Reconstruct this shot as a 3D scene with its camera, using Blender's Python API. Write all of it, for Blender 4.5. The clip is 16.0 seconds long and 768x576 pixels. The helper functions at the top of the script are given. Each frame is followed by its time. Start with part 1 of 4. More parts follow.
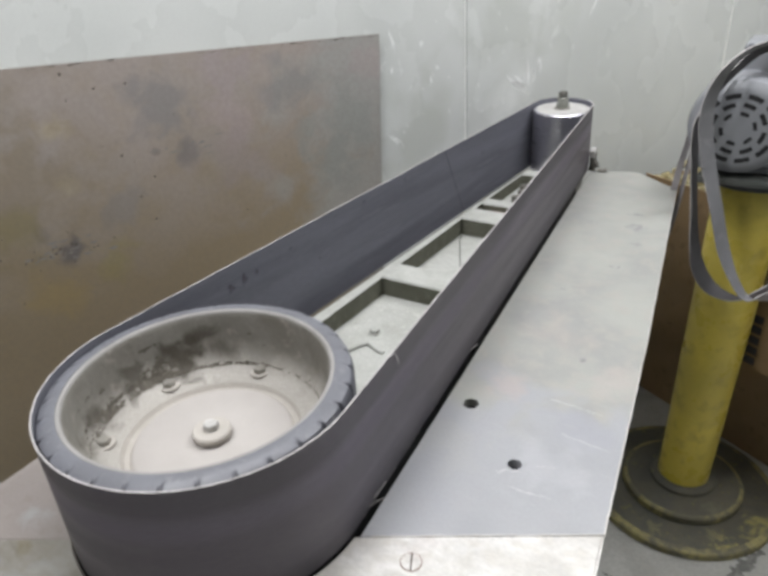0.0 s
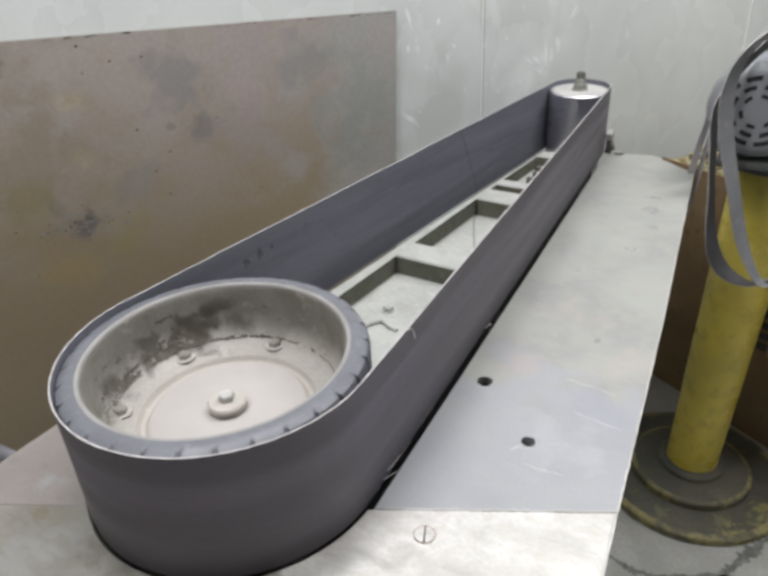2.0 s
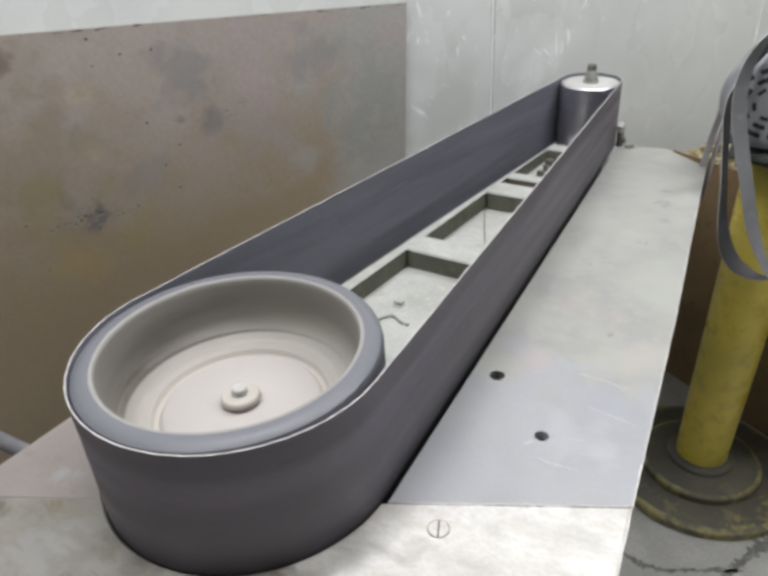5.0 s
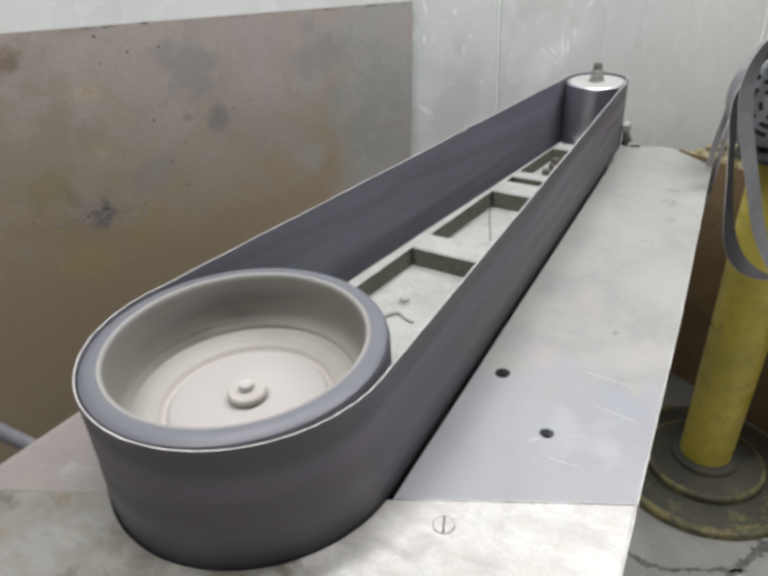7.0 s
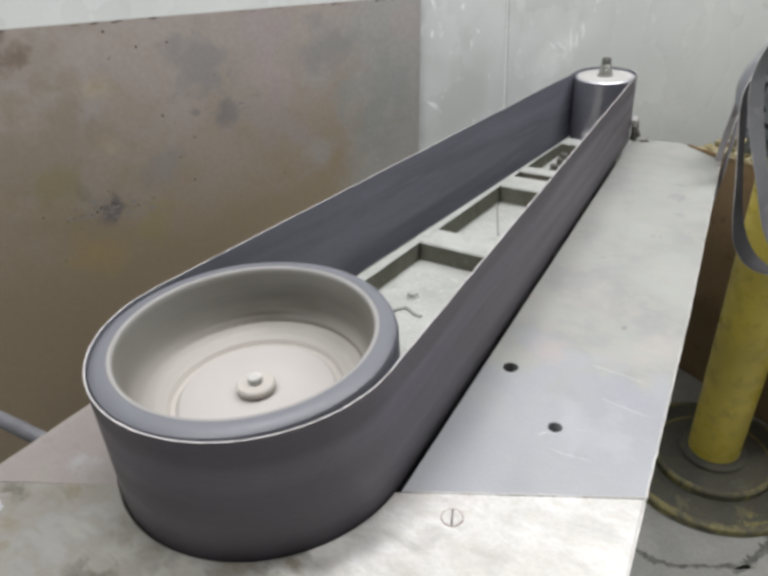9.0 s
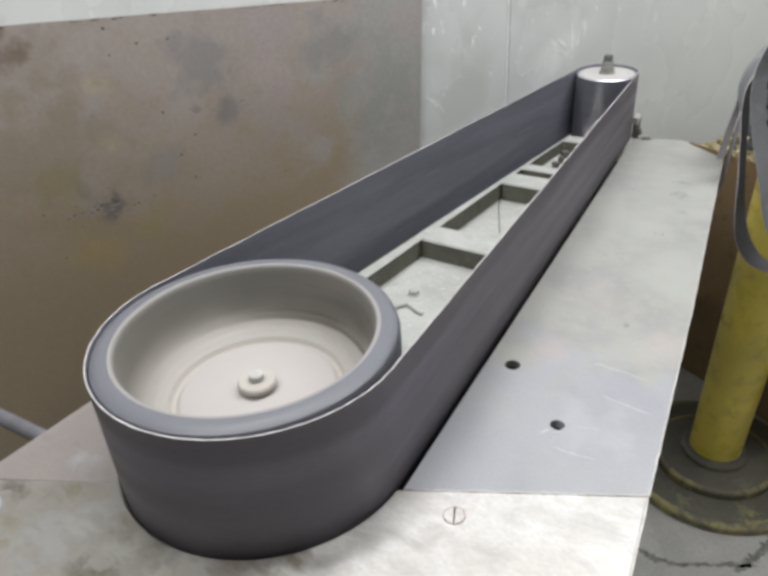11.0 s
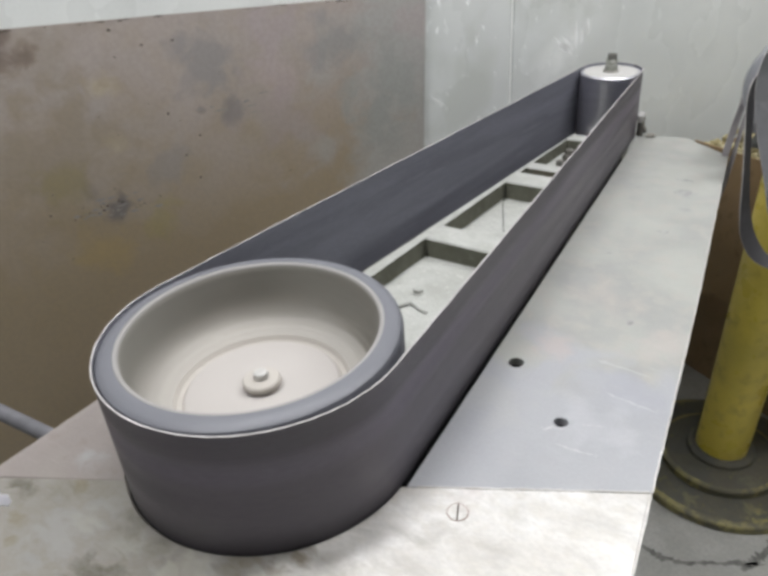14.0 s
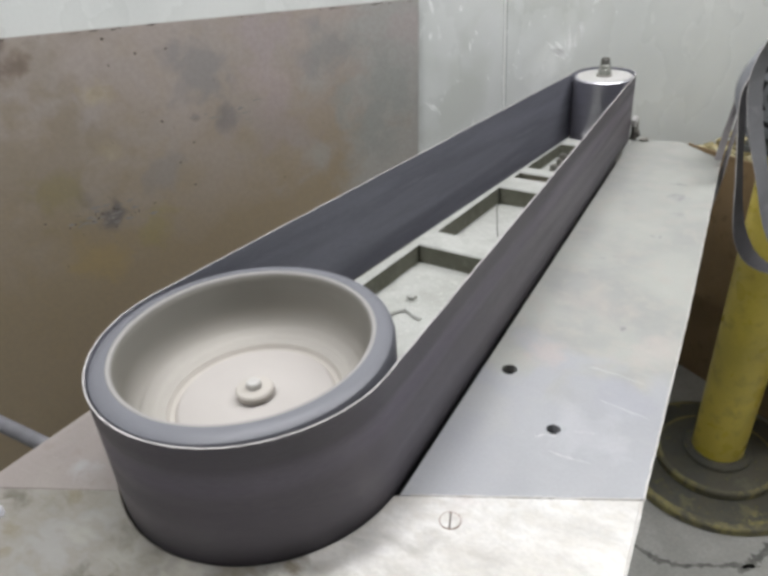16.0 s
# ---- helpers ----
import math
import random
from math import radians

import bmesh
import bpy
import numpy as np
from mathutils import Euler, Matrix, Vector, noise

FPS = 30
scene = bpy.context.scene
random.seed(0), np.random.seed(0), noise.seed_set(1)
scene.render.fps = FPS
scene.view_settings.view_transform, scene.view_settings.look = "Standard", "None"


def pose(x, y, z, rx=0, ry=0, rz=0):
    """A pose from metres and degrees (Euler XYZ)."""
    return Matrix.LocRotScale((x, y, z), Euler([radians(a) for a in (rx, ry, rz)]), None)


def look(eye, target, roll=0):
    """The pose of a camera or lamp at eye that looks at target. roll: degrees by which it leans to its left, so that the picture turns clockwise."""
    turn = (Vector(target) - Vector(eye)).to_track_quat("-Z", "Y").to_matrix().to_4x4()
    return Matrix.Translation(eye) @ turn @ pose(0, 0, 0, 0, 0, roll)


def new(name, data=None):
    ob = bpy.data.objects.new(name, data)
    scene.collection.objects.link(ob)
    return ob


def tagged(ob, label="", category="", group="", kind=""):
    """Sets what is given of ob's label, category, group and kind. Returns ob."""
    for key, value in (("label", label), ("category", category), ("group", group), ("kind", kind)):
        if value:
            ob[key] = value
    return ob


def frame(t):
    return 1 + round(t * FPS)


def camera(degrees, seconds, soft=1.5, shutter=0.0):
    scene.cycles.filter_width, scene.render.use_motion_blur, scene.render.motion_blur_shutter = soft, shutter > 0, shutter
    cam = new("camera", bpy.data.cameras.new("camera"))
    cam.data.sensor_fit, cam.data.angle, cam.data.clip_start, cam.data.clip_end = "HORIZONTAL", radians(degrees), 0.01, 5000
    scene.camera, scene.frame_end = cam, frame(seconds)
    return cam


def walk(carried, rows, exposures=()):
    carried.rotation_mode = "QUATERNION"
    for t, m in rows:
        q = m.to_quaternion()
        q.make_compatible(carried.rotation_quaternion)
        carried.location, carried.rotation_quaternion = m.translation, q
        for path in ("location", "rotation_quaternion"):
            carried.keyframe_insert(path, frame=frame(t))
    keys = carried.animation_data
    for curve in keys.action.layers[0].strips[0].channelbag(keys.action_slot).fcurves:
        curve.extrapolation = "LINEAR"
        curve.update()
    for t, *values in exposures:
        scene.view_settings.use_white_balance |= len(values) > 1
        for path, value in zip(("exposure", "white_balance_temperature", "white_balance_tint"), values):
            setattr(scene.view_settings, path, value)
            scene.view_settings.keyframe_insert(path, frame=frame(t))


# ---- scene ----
# World: the contact wheel's axis is the z axis, the belt runs along +y, z = 0 is the table top.
cam = camera(59.0, 16.0, 3.6, 1.7)


def view(x, y, z, yaw, pitch, roll):
    """Camera pose: yaw to the right of +y, pitch downwards, roll as look() takes it, in degrees."""
    a, b = radians(yaw), radians(pitch)
    ahead = Vector((math.sin(a) * math.cos(b), math.cos(a) * math.cos(b), -math.sin(b)))
    eye = Vector((x, y, z))
    return look(eye, eye + ahead, roll)


walk(cam, [
    (0, view(0.5064, -0.4114, 0.5931, -32.665, 28.501, -3.896)),
    (0.5, view(0.5065, -0.4166, 0.5901, -32.786, 28.933, -3.404)),
    (1, view(0.5086, -0.4145, 0.5891, -33.196, 29.384, -3.764)),
    (1.5, view(0.5084, -0.4177, 0.5849, -33.286, 29.445, -3.593)),
    (2, view(0.4989, -0.4211, 0.5821, -33.501, 29.724, -3.330)),
    (2.5, view(0.4973, -0.4208, 0.5807, -33.461, 30.009, -3.190)),
    (3, view(0.4916, -0.4208, 0.5805, -33.683, 30.212, -3.153)),
    (3.5, view(0.4927, -0.4220, 0.5808, -33.620, 30.380, -3.167)),
    (4, view(0.4909, -0.4222, 0.5822, -33.889, 30.291, -3.437)),
    (6.5, view(0.4895, -0.4272, 0.5803, -34.326, 30.312, -3.513)),
    (7, view(0.4896, -0.4282, 0.5811, -34.475, 30.305, -3.522)),
    (7.5, view(0.4923, -0.4277, 0.5832, -34.677, 30.252, -3.682)),
    (8, view(0.4921, -0.4260, 0.5813, -34.842, 30.183, -3.738)),
    (8.5, view(0.4906, -0.4282, 0.5803, -34.981, 30.337, -3.797)),
    (9, view(0.4888, -0.4318, 0.5781, -35.118, 30.532, -3.781)),
    (11.5, view(0.4860, -0.4307, 0.5747, -35.166, 30.701, -3.799)),
    (12, view(0.4867, -0.4303, 0.5762, -35.190, 30.794, -3.953)),
    (12.5, view(0.4866, -0.4299, 0.5765, -35.249, 30.749, -4.035)),
    (13, view(0.4880, -0.4294, 0.5757, -35.342, 30.712, -4.114)),
    (13.5, view(0.4894, -0.4315, 0.5739, -35.635, 30.663, -4.218)),
    (14, view(0.4917, -0.4331, 0.5748, -35.774, 30.593, -4.320)),
    (14.5, view(0.4910, -0.4346, 0.5755, -36.089, 30.528, -4.397)),
    (15, view(0.4940, -0.4349, 0.5774, -36.151, 30.382, -4.529)),
    (15.5, view(0.4953, -0.4316, 0.5791, -35.776, 30.469, -4.614)),
    (16, view(0.4976, -0.4272, 0.5831, -35.614, 30.461, -4.599)),
])

# ---- measures ----
WHEEL_R = 0.1780      # outside of the belt on the contact wheel
WHEEL_AT = (-0.0055, -0.003)
IDLER_R = 0.0730      # outside of the belt on the idler
AXLES = 1.250         # wheel axle to idler axle
BELT_H = 0.1600
BELT_LOW = -0.0025      # the belt's lower edge
BELT_T = 0.0019
FLOOR_Z = -0.96
CEIL_Z = 1.95
WALL_A = radians(-61.08)
WALL_D = 0.742
WN = Vector((math.sin(WALL_A), math.cos(WALL_A), 0))      # into the wall
WU = Vector((WN.y, -WN.x, 0))                             # along the wall, away from the camera


def room(u, w, z):
    """A place u along the wall, w in front of it, at height z."""
    p = WU * u + WN * (WALL_D - w)
    return Vector((p.x, p.y, z))


# ---- light ----
world = bpy.data.worlds.new("world")
scene.world = world
world.use_nodes = True
world.node_tree.nodes["Background"].inputs[0].default_value = (0.75, 0.8, 0.82, 1)
world.node_tree.nodes["Background"].inputs[1].default_value = 0.05
scene.view_settings.exposure = 0.02


def ceiling_lamp(place, turn, sx, sy, watts, colour=(0.98, 0.98, 1.0)):
    d = bpy.data.lights.new("tube_light", "AREA")
    d.shape, d.size, d.size_y, d.energy, d.color = "RECTANGLE", sx, sy, watts, colour
    ob = new("tube_light", d)
    ob.matrix_world = Matrix.Translation(place) @ pose(0, 0, 0, 0, 0, turn)
    return ob


WALL_TURN = math.degrees(math.atan2(WU.y, WU.x))
LAMPS = [(room(0.0, 0.55, 1.66), 1.2, 0.16, 21.5), (room(1.45, 0.85, 1.80), 1.2, 0.16, 30.0), (room(-1.15, 0.85, 1.86), 1.2, 0.25, 12.0), (room(2.5, 1.6, 1.86), 1.2, 0.25, 11.0)]
for place, sx, sy, watts in LAMPS:
    ceiling_lamp(place, WALL_TURN, sx, sy, watts)


# ---- materials ----
def mat(name, colour, rough=0.6, metal=0.0, second=None, scale=8.0, amount=0.6, third=None, fine=0.0, fine_scale=300.0,
        bump=0.0, bump_scale=120.0, stretch=(1, 1, 1), spec=0.5, rough_var=0.1, contrast=(0.35, 0.68), zones=(), spots=(0.56, 0.72), scratches=None, patches=()):
    """A surface with large stains (second colour), small stains (third), grain and relief."""
    m = bpy.data.materials.new(name)
    m.use_nodes = True
    nt = m.node_tree
    b = nt.nodes["Principled BSDF"]
    b.inputs["Roughness"].default_value, b.inputs["Metallic"].default_value = rough, metal
    b.inputs["Specular IOR Level"].default_value = spec
    tc = nt.nodes.new("ShaderNodeTexCoord")
    mp = nt.nodes.new("ShaderNodeMapping")
    mp.inputs["Scale"].default_value = stretch
    nt.links.new(tc.outputs["Object"], mp.inputs["Vector"])

    def noise_fac(s, detail, lo, hi, distort=0.0):
        n = nt.nodes.new("ShaderNodeTexNoise")
        n.inputs["Scale"].default_value, n.inputs["Detail"].default_value = s, detail
        n.inputs["Distortion"].default_value = distort
        nt.links.new(mp.outputs[0], n.inputs["Vector"])
        r = nt.nodes.new("ShaderNodeMapRange")
        r.interpolation_type = "SMOOTHSTEP"
        r.inputs["From Min"].default_value, r.inputs["From Max"].default_value = lo, hi
        nt.links.new(n.outputs["Fac"], r.inputs["Value"])
        return r.outputs["Result"]

    def blend(fac, strength, a, c, mode="MIX"):
        x = nt.nodes.new("ShaderNodeMix")
        x.data_type, x.blend_type = "RGBA", mode
        k = nt.nodes.new("ShaderNodeMath")
        k.operation, k.inputs[1].default_value = "MULTIPLY", strength
        nt.links.new(fac, k.inputs[0])
        nt.links.new(k.outputs[0], x.inputs["Factor"])
        if isinstance(a, tuple):
            x.inputs["A"].default_value = (*a, 1)
        else:
            nt.links.new(a, x.inputs["A"])
        x.inputs["B"].default_value = (*c, 1)
        return x.outputs["Result"]

    out = colour
    big = noise_fac(scale, 5, *contrast, 0.6)
    if second:
        out = blend(big, amount, out, second)
    if third:
        out = blend(noise_fac(scale * 5.3, 6, *spots, 0.3), 0.7, out, third)
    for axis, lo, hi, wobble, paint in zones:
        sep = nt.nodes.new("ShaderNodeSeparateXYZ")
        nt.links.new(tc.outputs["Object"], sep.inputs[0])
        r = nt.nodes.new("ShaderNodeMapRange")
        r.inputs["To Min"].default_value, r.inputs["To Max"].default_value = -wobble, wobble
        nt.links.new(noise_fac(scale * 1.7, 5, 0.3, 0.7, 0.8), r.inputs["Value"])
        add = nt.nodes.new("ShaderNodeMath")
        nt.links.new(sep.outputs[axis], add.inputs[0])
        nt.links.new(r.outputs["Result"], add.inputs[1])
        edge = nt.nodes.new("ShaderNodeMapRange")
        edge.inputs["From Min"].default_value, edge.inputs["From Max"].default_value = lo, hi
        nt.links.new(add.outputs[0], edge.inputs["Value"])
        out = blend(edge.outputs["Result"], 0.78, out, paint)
    for place, reach, strength, paint in patches:
        far = nt.nodes.new("ShaderNodeVectorMath")
        far.operation, far.inputs[1].default_value = "DISTANCE", place
        nt.links.new(tc.outputs["Object"], far.inputs[0])
        r = nt.nodes.new("ShaderNodeMapRange")
        r.inputs["To Min"].default_value, r.inputs["To Max"].default_value = -reach * 0.55, reach * 0.55
        nt.links.new(noise_fac(scale * 4, 6, 0.3, 0.7, 0.4), r.inputs["Value"])
        add = nt.nodes.new("ShaderNodeMath")
        nt.links.new(far.outputs["Value"], add.inputs[0])
        nt.links.new(r.outputs["Result"], add.inputs[1])
        edge = nt.nodes.new("ShaderNodeMapRange")
        edge.inputs["From Min"].default_value, edge.inputs["From Max"].default_value = reach, reach * 0.25
        nt.links.new(add.outputs[0], edge.inputs["Value"])
        out = blend(edge.outputs["Result"], strength, out, paint)
    if fine:
        out = blend(noise_fac(fine_scale, 2, 0.3, 0.7), fine, out, tuple(0.45 * v for v in colour))
    for turn, long, wide in (((25, 13, 260), (-48, 17, 300)) if scratches else ()):
        sm = nt.nodes.new("ShaderNodeMapping")
        sm.inputs["Rotation"].default_value[2] = radians(turn)
        sm.inputs["Scale"].default_value = (long, wide, 1)
        nt.links.new(tc.outputs["Object"], sm.inputs["Vector"])
        n = nt.nodes.new("ShaderNodeTexNoise")
        n.inputs["Scale"].default_value, n.inputs["Detail"].default_value = 1.0, 3
        nt.links.new(sm.outputs[0], n.inputs["Vector"])
        r = nt.nodes.new("ShaderNodeMapRange")
        r.inputs["From Min"].default_value, r.inputs["From Max"].default_value = 0.66, 0.78
        nt.links.new(n.outputs["Fac"], r.inputs["Value"])
        out = blend(r.outputs["Result"], 0.4, out, scratches)
    if isinstance(out, tuple):
        b.inputs["Base Color"].default_value = (*out, 1)
    else:
        nt.links.new(out, b.inputs["Base Color"])
    r = nt.nodes.new("ShaderNodeMapRange")
    r.inputs["To Min"].default_value, r.inputs["To Max"].default_value = max(0.03, rough - rough_var), min(1, rough + rough_var)
    nt.links.new(noise_fac(scale * 2.7, 4, 0.3, 0.7), r.inputs["Value"])
    nt.links.new(r.outputs["Result"], b.inputs["Roughness"])
    if bump:
        bn = nt.nodes.new("ShaderNodeBump")
        bn.inputs["Strength"].default_value, bn.inputs["Distance"].default_value = bump, 0.002
        nt.links.new(noise_fac(bump_scale, 4, 0.0, 1.0), bn.inputs["Height"])
        nt.links.new(bn.outputs[0], b.inputs["Normal"])
    return m


M_WALL = mat("wall_paint", (0.67, 0.685, 0.67), 0.26, 0.0, (0.53, 0.55, 0.535), 2.4, 0.8, None, 0.05, 200, 0.25, 7, (1.0, 1.0, 0.75), contrast=(0.18, 0.84), rough_var=0.11, spots=(0.42, 0.70),
             patches=[((1.075, 0.0, 0.185), 0.060, 0.40, (0.86, 0.875, 0.86)), ((1.030, 0.0, 0.160), 0.055, 0.40, (0.82, 0.835, 0.82)), ((1.02, 0.0, 0.345), 0.15, 0.55, (0.47, 0.49, 0.455)),
                      ((1.20, 0.0, 0.330), 0.10, 0.4, (0.50, 0.52, 0.49)), ((0.75, 0.0, 0.140), 0.11, 0.6, (0.46, 0.48, 0.445)), ((0.83, 0.0, 0.215), 0.07, 0.5, (0.48, 0.50, 0.465))])
M_STRIP = mat("joint_strip", (0.86, 0.87, 0.85), 0.35, 0, (0.75, 0.76, 0.73), 6)
M_GROOVE = mat("joint_groove", (0.06, 0.06, 0.055), 0.8)
M_SCRATCH = mat("bare_scratch", (0.93, 0.94, 0.93), 0.4)
STAINS = [(0.157, 0.306, 0.075, 0.80, (0.262, 0.247, 0.242)), (0.574, 0.218, 0.110, 0.80, (0.305, 0.312, 0.292)), (0.515, 0.117, 0.080, 0.75, (0.285, 0.290, 0.270)),
          (0.417, 0.295, 0.070, 0.75, (0.268, 0.262, 0.255)), (0.303, 0.258, 0.070, 0.60, (0.420, 0.350, 0.335)), (0.632, 0.321, 0.070, 0.50, (0.400, 0.340, 0.330)),
          (0.299, 0.356, 0.080, 0.60, (0.375, 0.320, 0.325)), (-0.041, 0.289, 0.032, 0.75, (0.440, 0.375, 0.270)), (-0.040, 0.176, 0.026, 0.60, (0.420, 0.360, 0.260)),
          (-0.109, 0.332, 0.100, 0.40, (0.285, 0.240, 0.185)), (-0.152, 0.187, 0.160, 0.45, (0.255, 0.208, 0.145)), (-0.075, 0.061, 0.034, 0.85, (0.150, 0.138, 0.140)),
          (-0.101, 0.096, 0.030, 0.50, (0.200, 0.180, 0.165)), (0.195, 0.204, 0.026, 0.75, (0.200, 0.187, 0.187)), (0.053, 0.119, 0.050, 0.50, (0.260, 0.245, 0.240)),
          (0.132, 0.214, 0.012, 0.80, (0.170, 0.155, 0.150)), (-0.117, -0.029, 0.060, 0.50, (0.360, 0.270, 0.120)),
          (-0.185, 0.385, 0.060, 0.75, (0.150, 0.110, 0.090)), (-0.150, 0.110, 0.060, 0.45, (0.250, 0.215, 0.090)), (0.020, 0.010, 0.050, 0.40, (0.300, 0.260, 0.090)), (0.30, 0.16, 0.09, 0.4, (0.325, 0.275, 0.275))]      # along the wall, height, reach, strength, colour
# z zone: browner lower part; x zone: grey sheen painted into the right end
M_SHEET = mat("rusty_sheet", (0.375, 0.327, 0.300), 0.38, 0.10, (0.335, 0.306, 0.280), 4.6, 0.5, (0.350, 0.298, 0.245), 0.16, 120, 0.06, 50, zones=((2, 0.29, -0.03, 0.06, (0.284, 0.220, 0.126)), (0, -0.47, -0.36, 0.06, (0.35, 0.35, 0.335))), contrast=(0.34, 0.70), spots=(0.42, 0.78),
              patches=[(room(u, 0.012, z), reach, k, c) for u, z, reach, k, c in STAINS])
M_SHEET_EDGE = mat("sheet_edge", (0.32, 0.30, 0.27), 0.5, 0.4)
M_CEIL = mat("ceiling_paint", (0.75, 0.76, 0.73), 0.8)
M_FLOOR = mat("concrete_floor", (0.50, 0.50, 0.475), 0.7, 0, (0.37, 0.365, 0.34), 6, 0.8, (0.42, 0.41, 0.38), 0.25, 120, 0.2, 80, spots=(0.48, 0.7))
M_CRACK = mat("dirt_in_crack", (0.15, 0.15, 0.14), 0.9, 0, (0.27, 0.27, 0.25), 40, 0.9)
M_BENCH = mat("worn_steel_plate", (0.372, 0.376, 0.350), 0.42, 0.1, (0.305, 0.308, 0.297), 6, 0.9, (0.385, 0.368, 0.340), 0.08, 260, 0.12, 45, zones=((1, 0.34, 0.27, 0.06, (0.355, 0.36, 0.39)),), contrast=(0.36, 0.66), spots=(0.45, 0.70), scratches=(0.46, 0.455, 0.45), rough_var=0.12,
              patches=[((0.335, 0.295, 0), 0.050, 0.55, (0.325, 0.33, 0.365)), ((0.375, 0.29, 0), 0.035, 0.5, (0.325, 0.33, 0.36)), ((0.228, 0.335, 0), 0.040, 0.5, (0.43, 0.365, 0.335)), ((0.335, 0.20, 0), 0.055, 0.45, (0.45, 0.45, 0.475)), ((0.20, 0.20, 0), 0.06, 0.4, (0.40, 0.40, 0.39)), ((0.25, 0.50, 0), 0.06, 0.35, (0.42, 0.375, 0.345)), ((0.355, 0.40, 0), 0.05, 0.4, (0.44, 0.38, 0.36))])
blot = random.Random(41)
# x zone: brown dirt, plus light falling off to the left, painted in
M_FRONT = mat("scraped_plate_with_falloff", (0.70, 0.685, 0.665), 0.40, 0.2, (0.50, 0.475, 0.44), 13, 0.8, (0.56, 0.53, 0.485), 0.22, 260, 0.22, 60, (0.7, 1.2, 1), zones=((0, 0.25, 0.05, 0.08, (0.150, 0.133, 0.104)),), spots=(0.40, 0.74), contrast=(0.38, 0.72), rough_var=0.10,
              patches=[((0.135, -0.128, 0), 0.020, 0.8, (0.13, 0.105, 0.06)), ((0.095, -0.160, 0), 0.030, 0.5, (0.18, 0.15, 0.10)), ((0.045, -0.195, 0), 0.035, 0.6, (0.44, 0.42, 0.36)), ((-0.02, -0.205, 0), 0.03, 0.5, (0.36, 0.345, 0.30)),
                       ((-0.145, -0.185, 0), 0.04, 0.6, (0.17, 0.155, 0.12)), ((-0.10, -0.235, 0), 0.05, 0.6, (0.32, 0.315, 0.31)), ((-0.175, -0.165, 0), 0.03, 0.6, (0.34, 0.32, 0.27)), ((-0.21, -0.225, 0), 0.03, 0.5, (0.30, 0.285, 0.25)), ((0.20, -0.055, 0), 0.03, 0.4, (0.52, 0.51, 0.50)), ((0.25, 0.025, 0), 0.022, 0.5, (0.60, 0.55, 0.53))]
              + [((blot.uniform(-0.24, 0.13), blot.uniform(-0.30, -0.17), 0), blot.uniform(0.010, 0.030), blot.uniform(0.35, 0.7), blot.choice(((0.34, 0.325, 0.28), (0.10, 0.088, 0.062), (0.27, 0.265, 0.26), (0.20, 0.17, 0.11)))) for _ in range(18)])
M_REAR = mat("dirty_steel_plate", (0.27, 0.238, 0.225), 0.5, 0.1, (0.325, 0.293, 0.27), 8, 0.7, (0.25, 0.215, 0.20), 0.1, 240, 0.05, 90, scratches=(0.36, 0.33, 0.31), patches=[((-0.172, -0.147, 0), 0.018, 0.5, (0.38, 0.39, 0.41))])
M_SCUFF = mat("pale_scuff", (0.52, 0.515, 0.52), 0.4, 0.1, (0.42, 0.42, 0.43), 120, 0.8)
M_STAIN = mat("grey_smudge", (0.235, 0.237, 0.23), 0.5, 0, (0.37, 0.37, 0.355), 70, 1.0)
M_PEDESTAL = mat("dark_machine_paint", (0.06, 0.065, 0.06), 0.6, 0, (0.1, 0.1, 0.09), 6)
M_CAST = mat("dusty_casting", (0.43, 0.435, 0.41), 0.85, 0, (0.345, 0.35, 0.32), 16, 0.85, (0.50, 0.50, 0.47), 0.25, 300, 0.5, 110)
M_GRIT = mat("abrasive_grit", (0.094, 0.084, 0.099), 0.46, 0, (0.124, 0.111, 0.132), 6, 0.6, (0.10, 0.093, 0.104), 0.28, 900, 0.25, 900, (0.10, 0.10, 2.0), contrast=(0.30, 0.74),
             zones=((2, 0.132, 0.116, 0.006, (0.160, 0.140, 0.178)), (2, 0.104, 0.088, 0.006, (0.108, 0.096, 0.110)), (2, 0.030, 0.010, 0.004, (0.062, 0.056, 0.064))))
M_CLOTH = mat("belt_backing_cloth", (0.165, 0.168, 0.200), 0.7, 0, (0.105, 0.107, 0.128), 8, 0.8, (0.18, 0.183, 0.215), 0.30, 400, 0.15, 900, (0.4, 0.18, 2.2), contrast=(0.36, 0.68))
M_SMUDGE = mat("faint_ink", (0.075, 0.075, 0.09), 0.8, 0, (0.12, 0.12, 0.14), 90, 0.9)
M_FRAY = mat("frayed_cloth_edge", (0.50, 0.475, 0.47), 0.9, 0, (0.33, 0.315, 0.31), 90, 0.9)
M_SPLICE = mat("belt_joint_tape", (0.072, 0.073, 0.088), 0.75, 0, (0.115, 0.117, 0.138), 40, 0.8)
M_MARK = mat("dark_print", (0.045, 0.045, 0.055), 0.8)
M_RUBBER = mat("grey_rubber", (0.150, 0.154, 0.176), 0.42, 0, (0.125, 0.126, 0.142), 20, 0.6, (0.20, 0.20, 0.215), 0.12, 500, 0.12, 300)
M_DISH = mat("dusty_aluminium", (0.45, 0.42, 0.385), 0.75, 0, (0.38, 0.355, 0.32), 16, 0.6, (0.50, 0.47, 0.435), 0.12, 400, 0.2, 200)
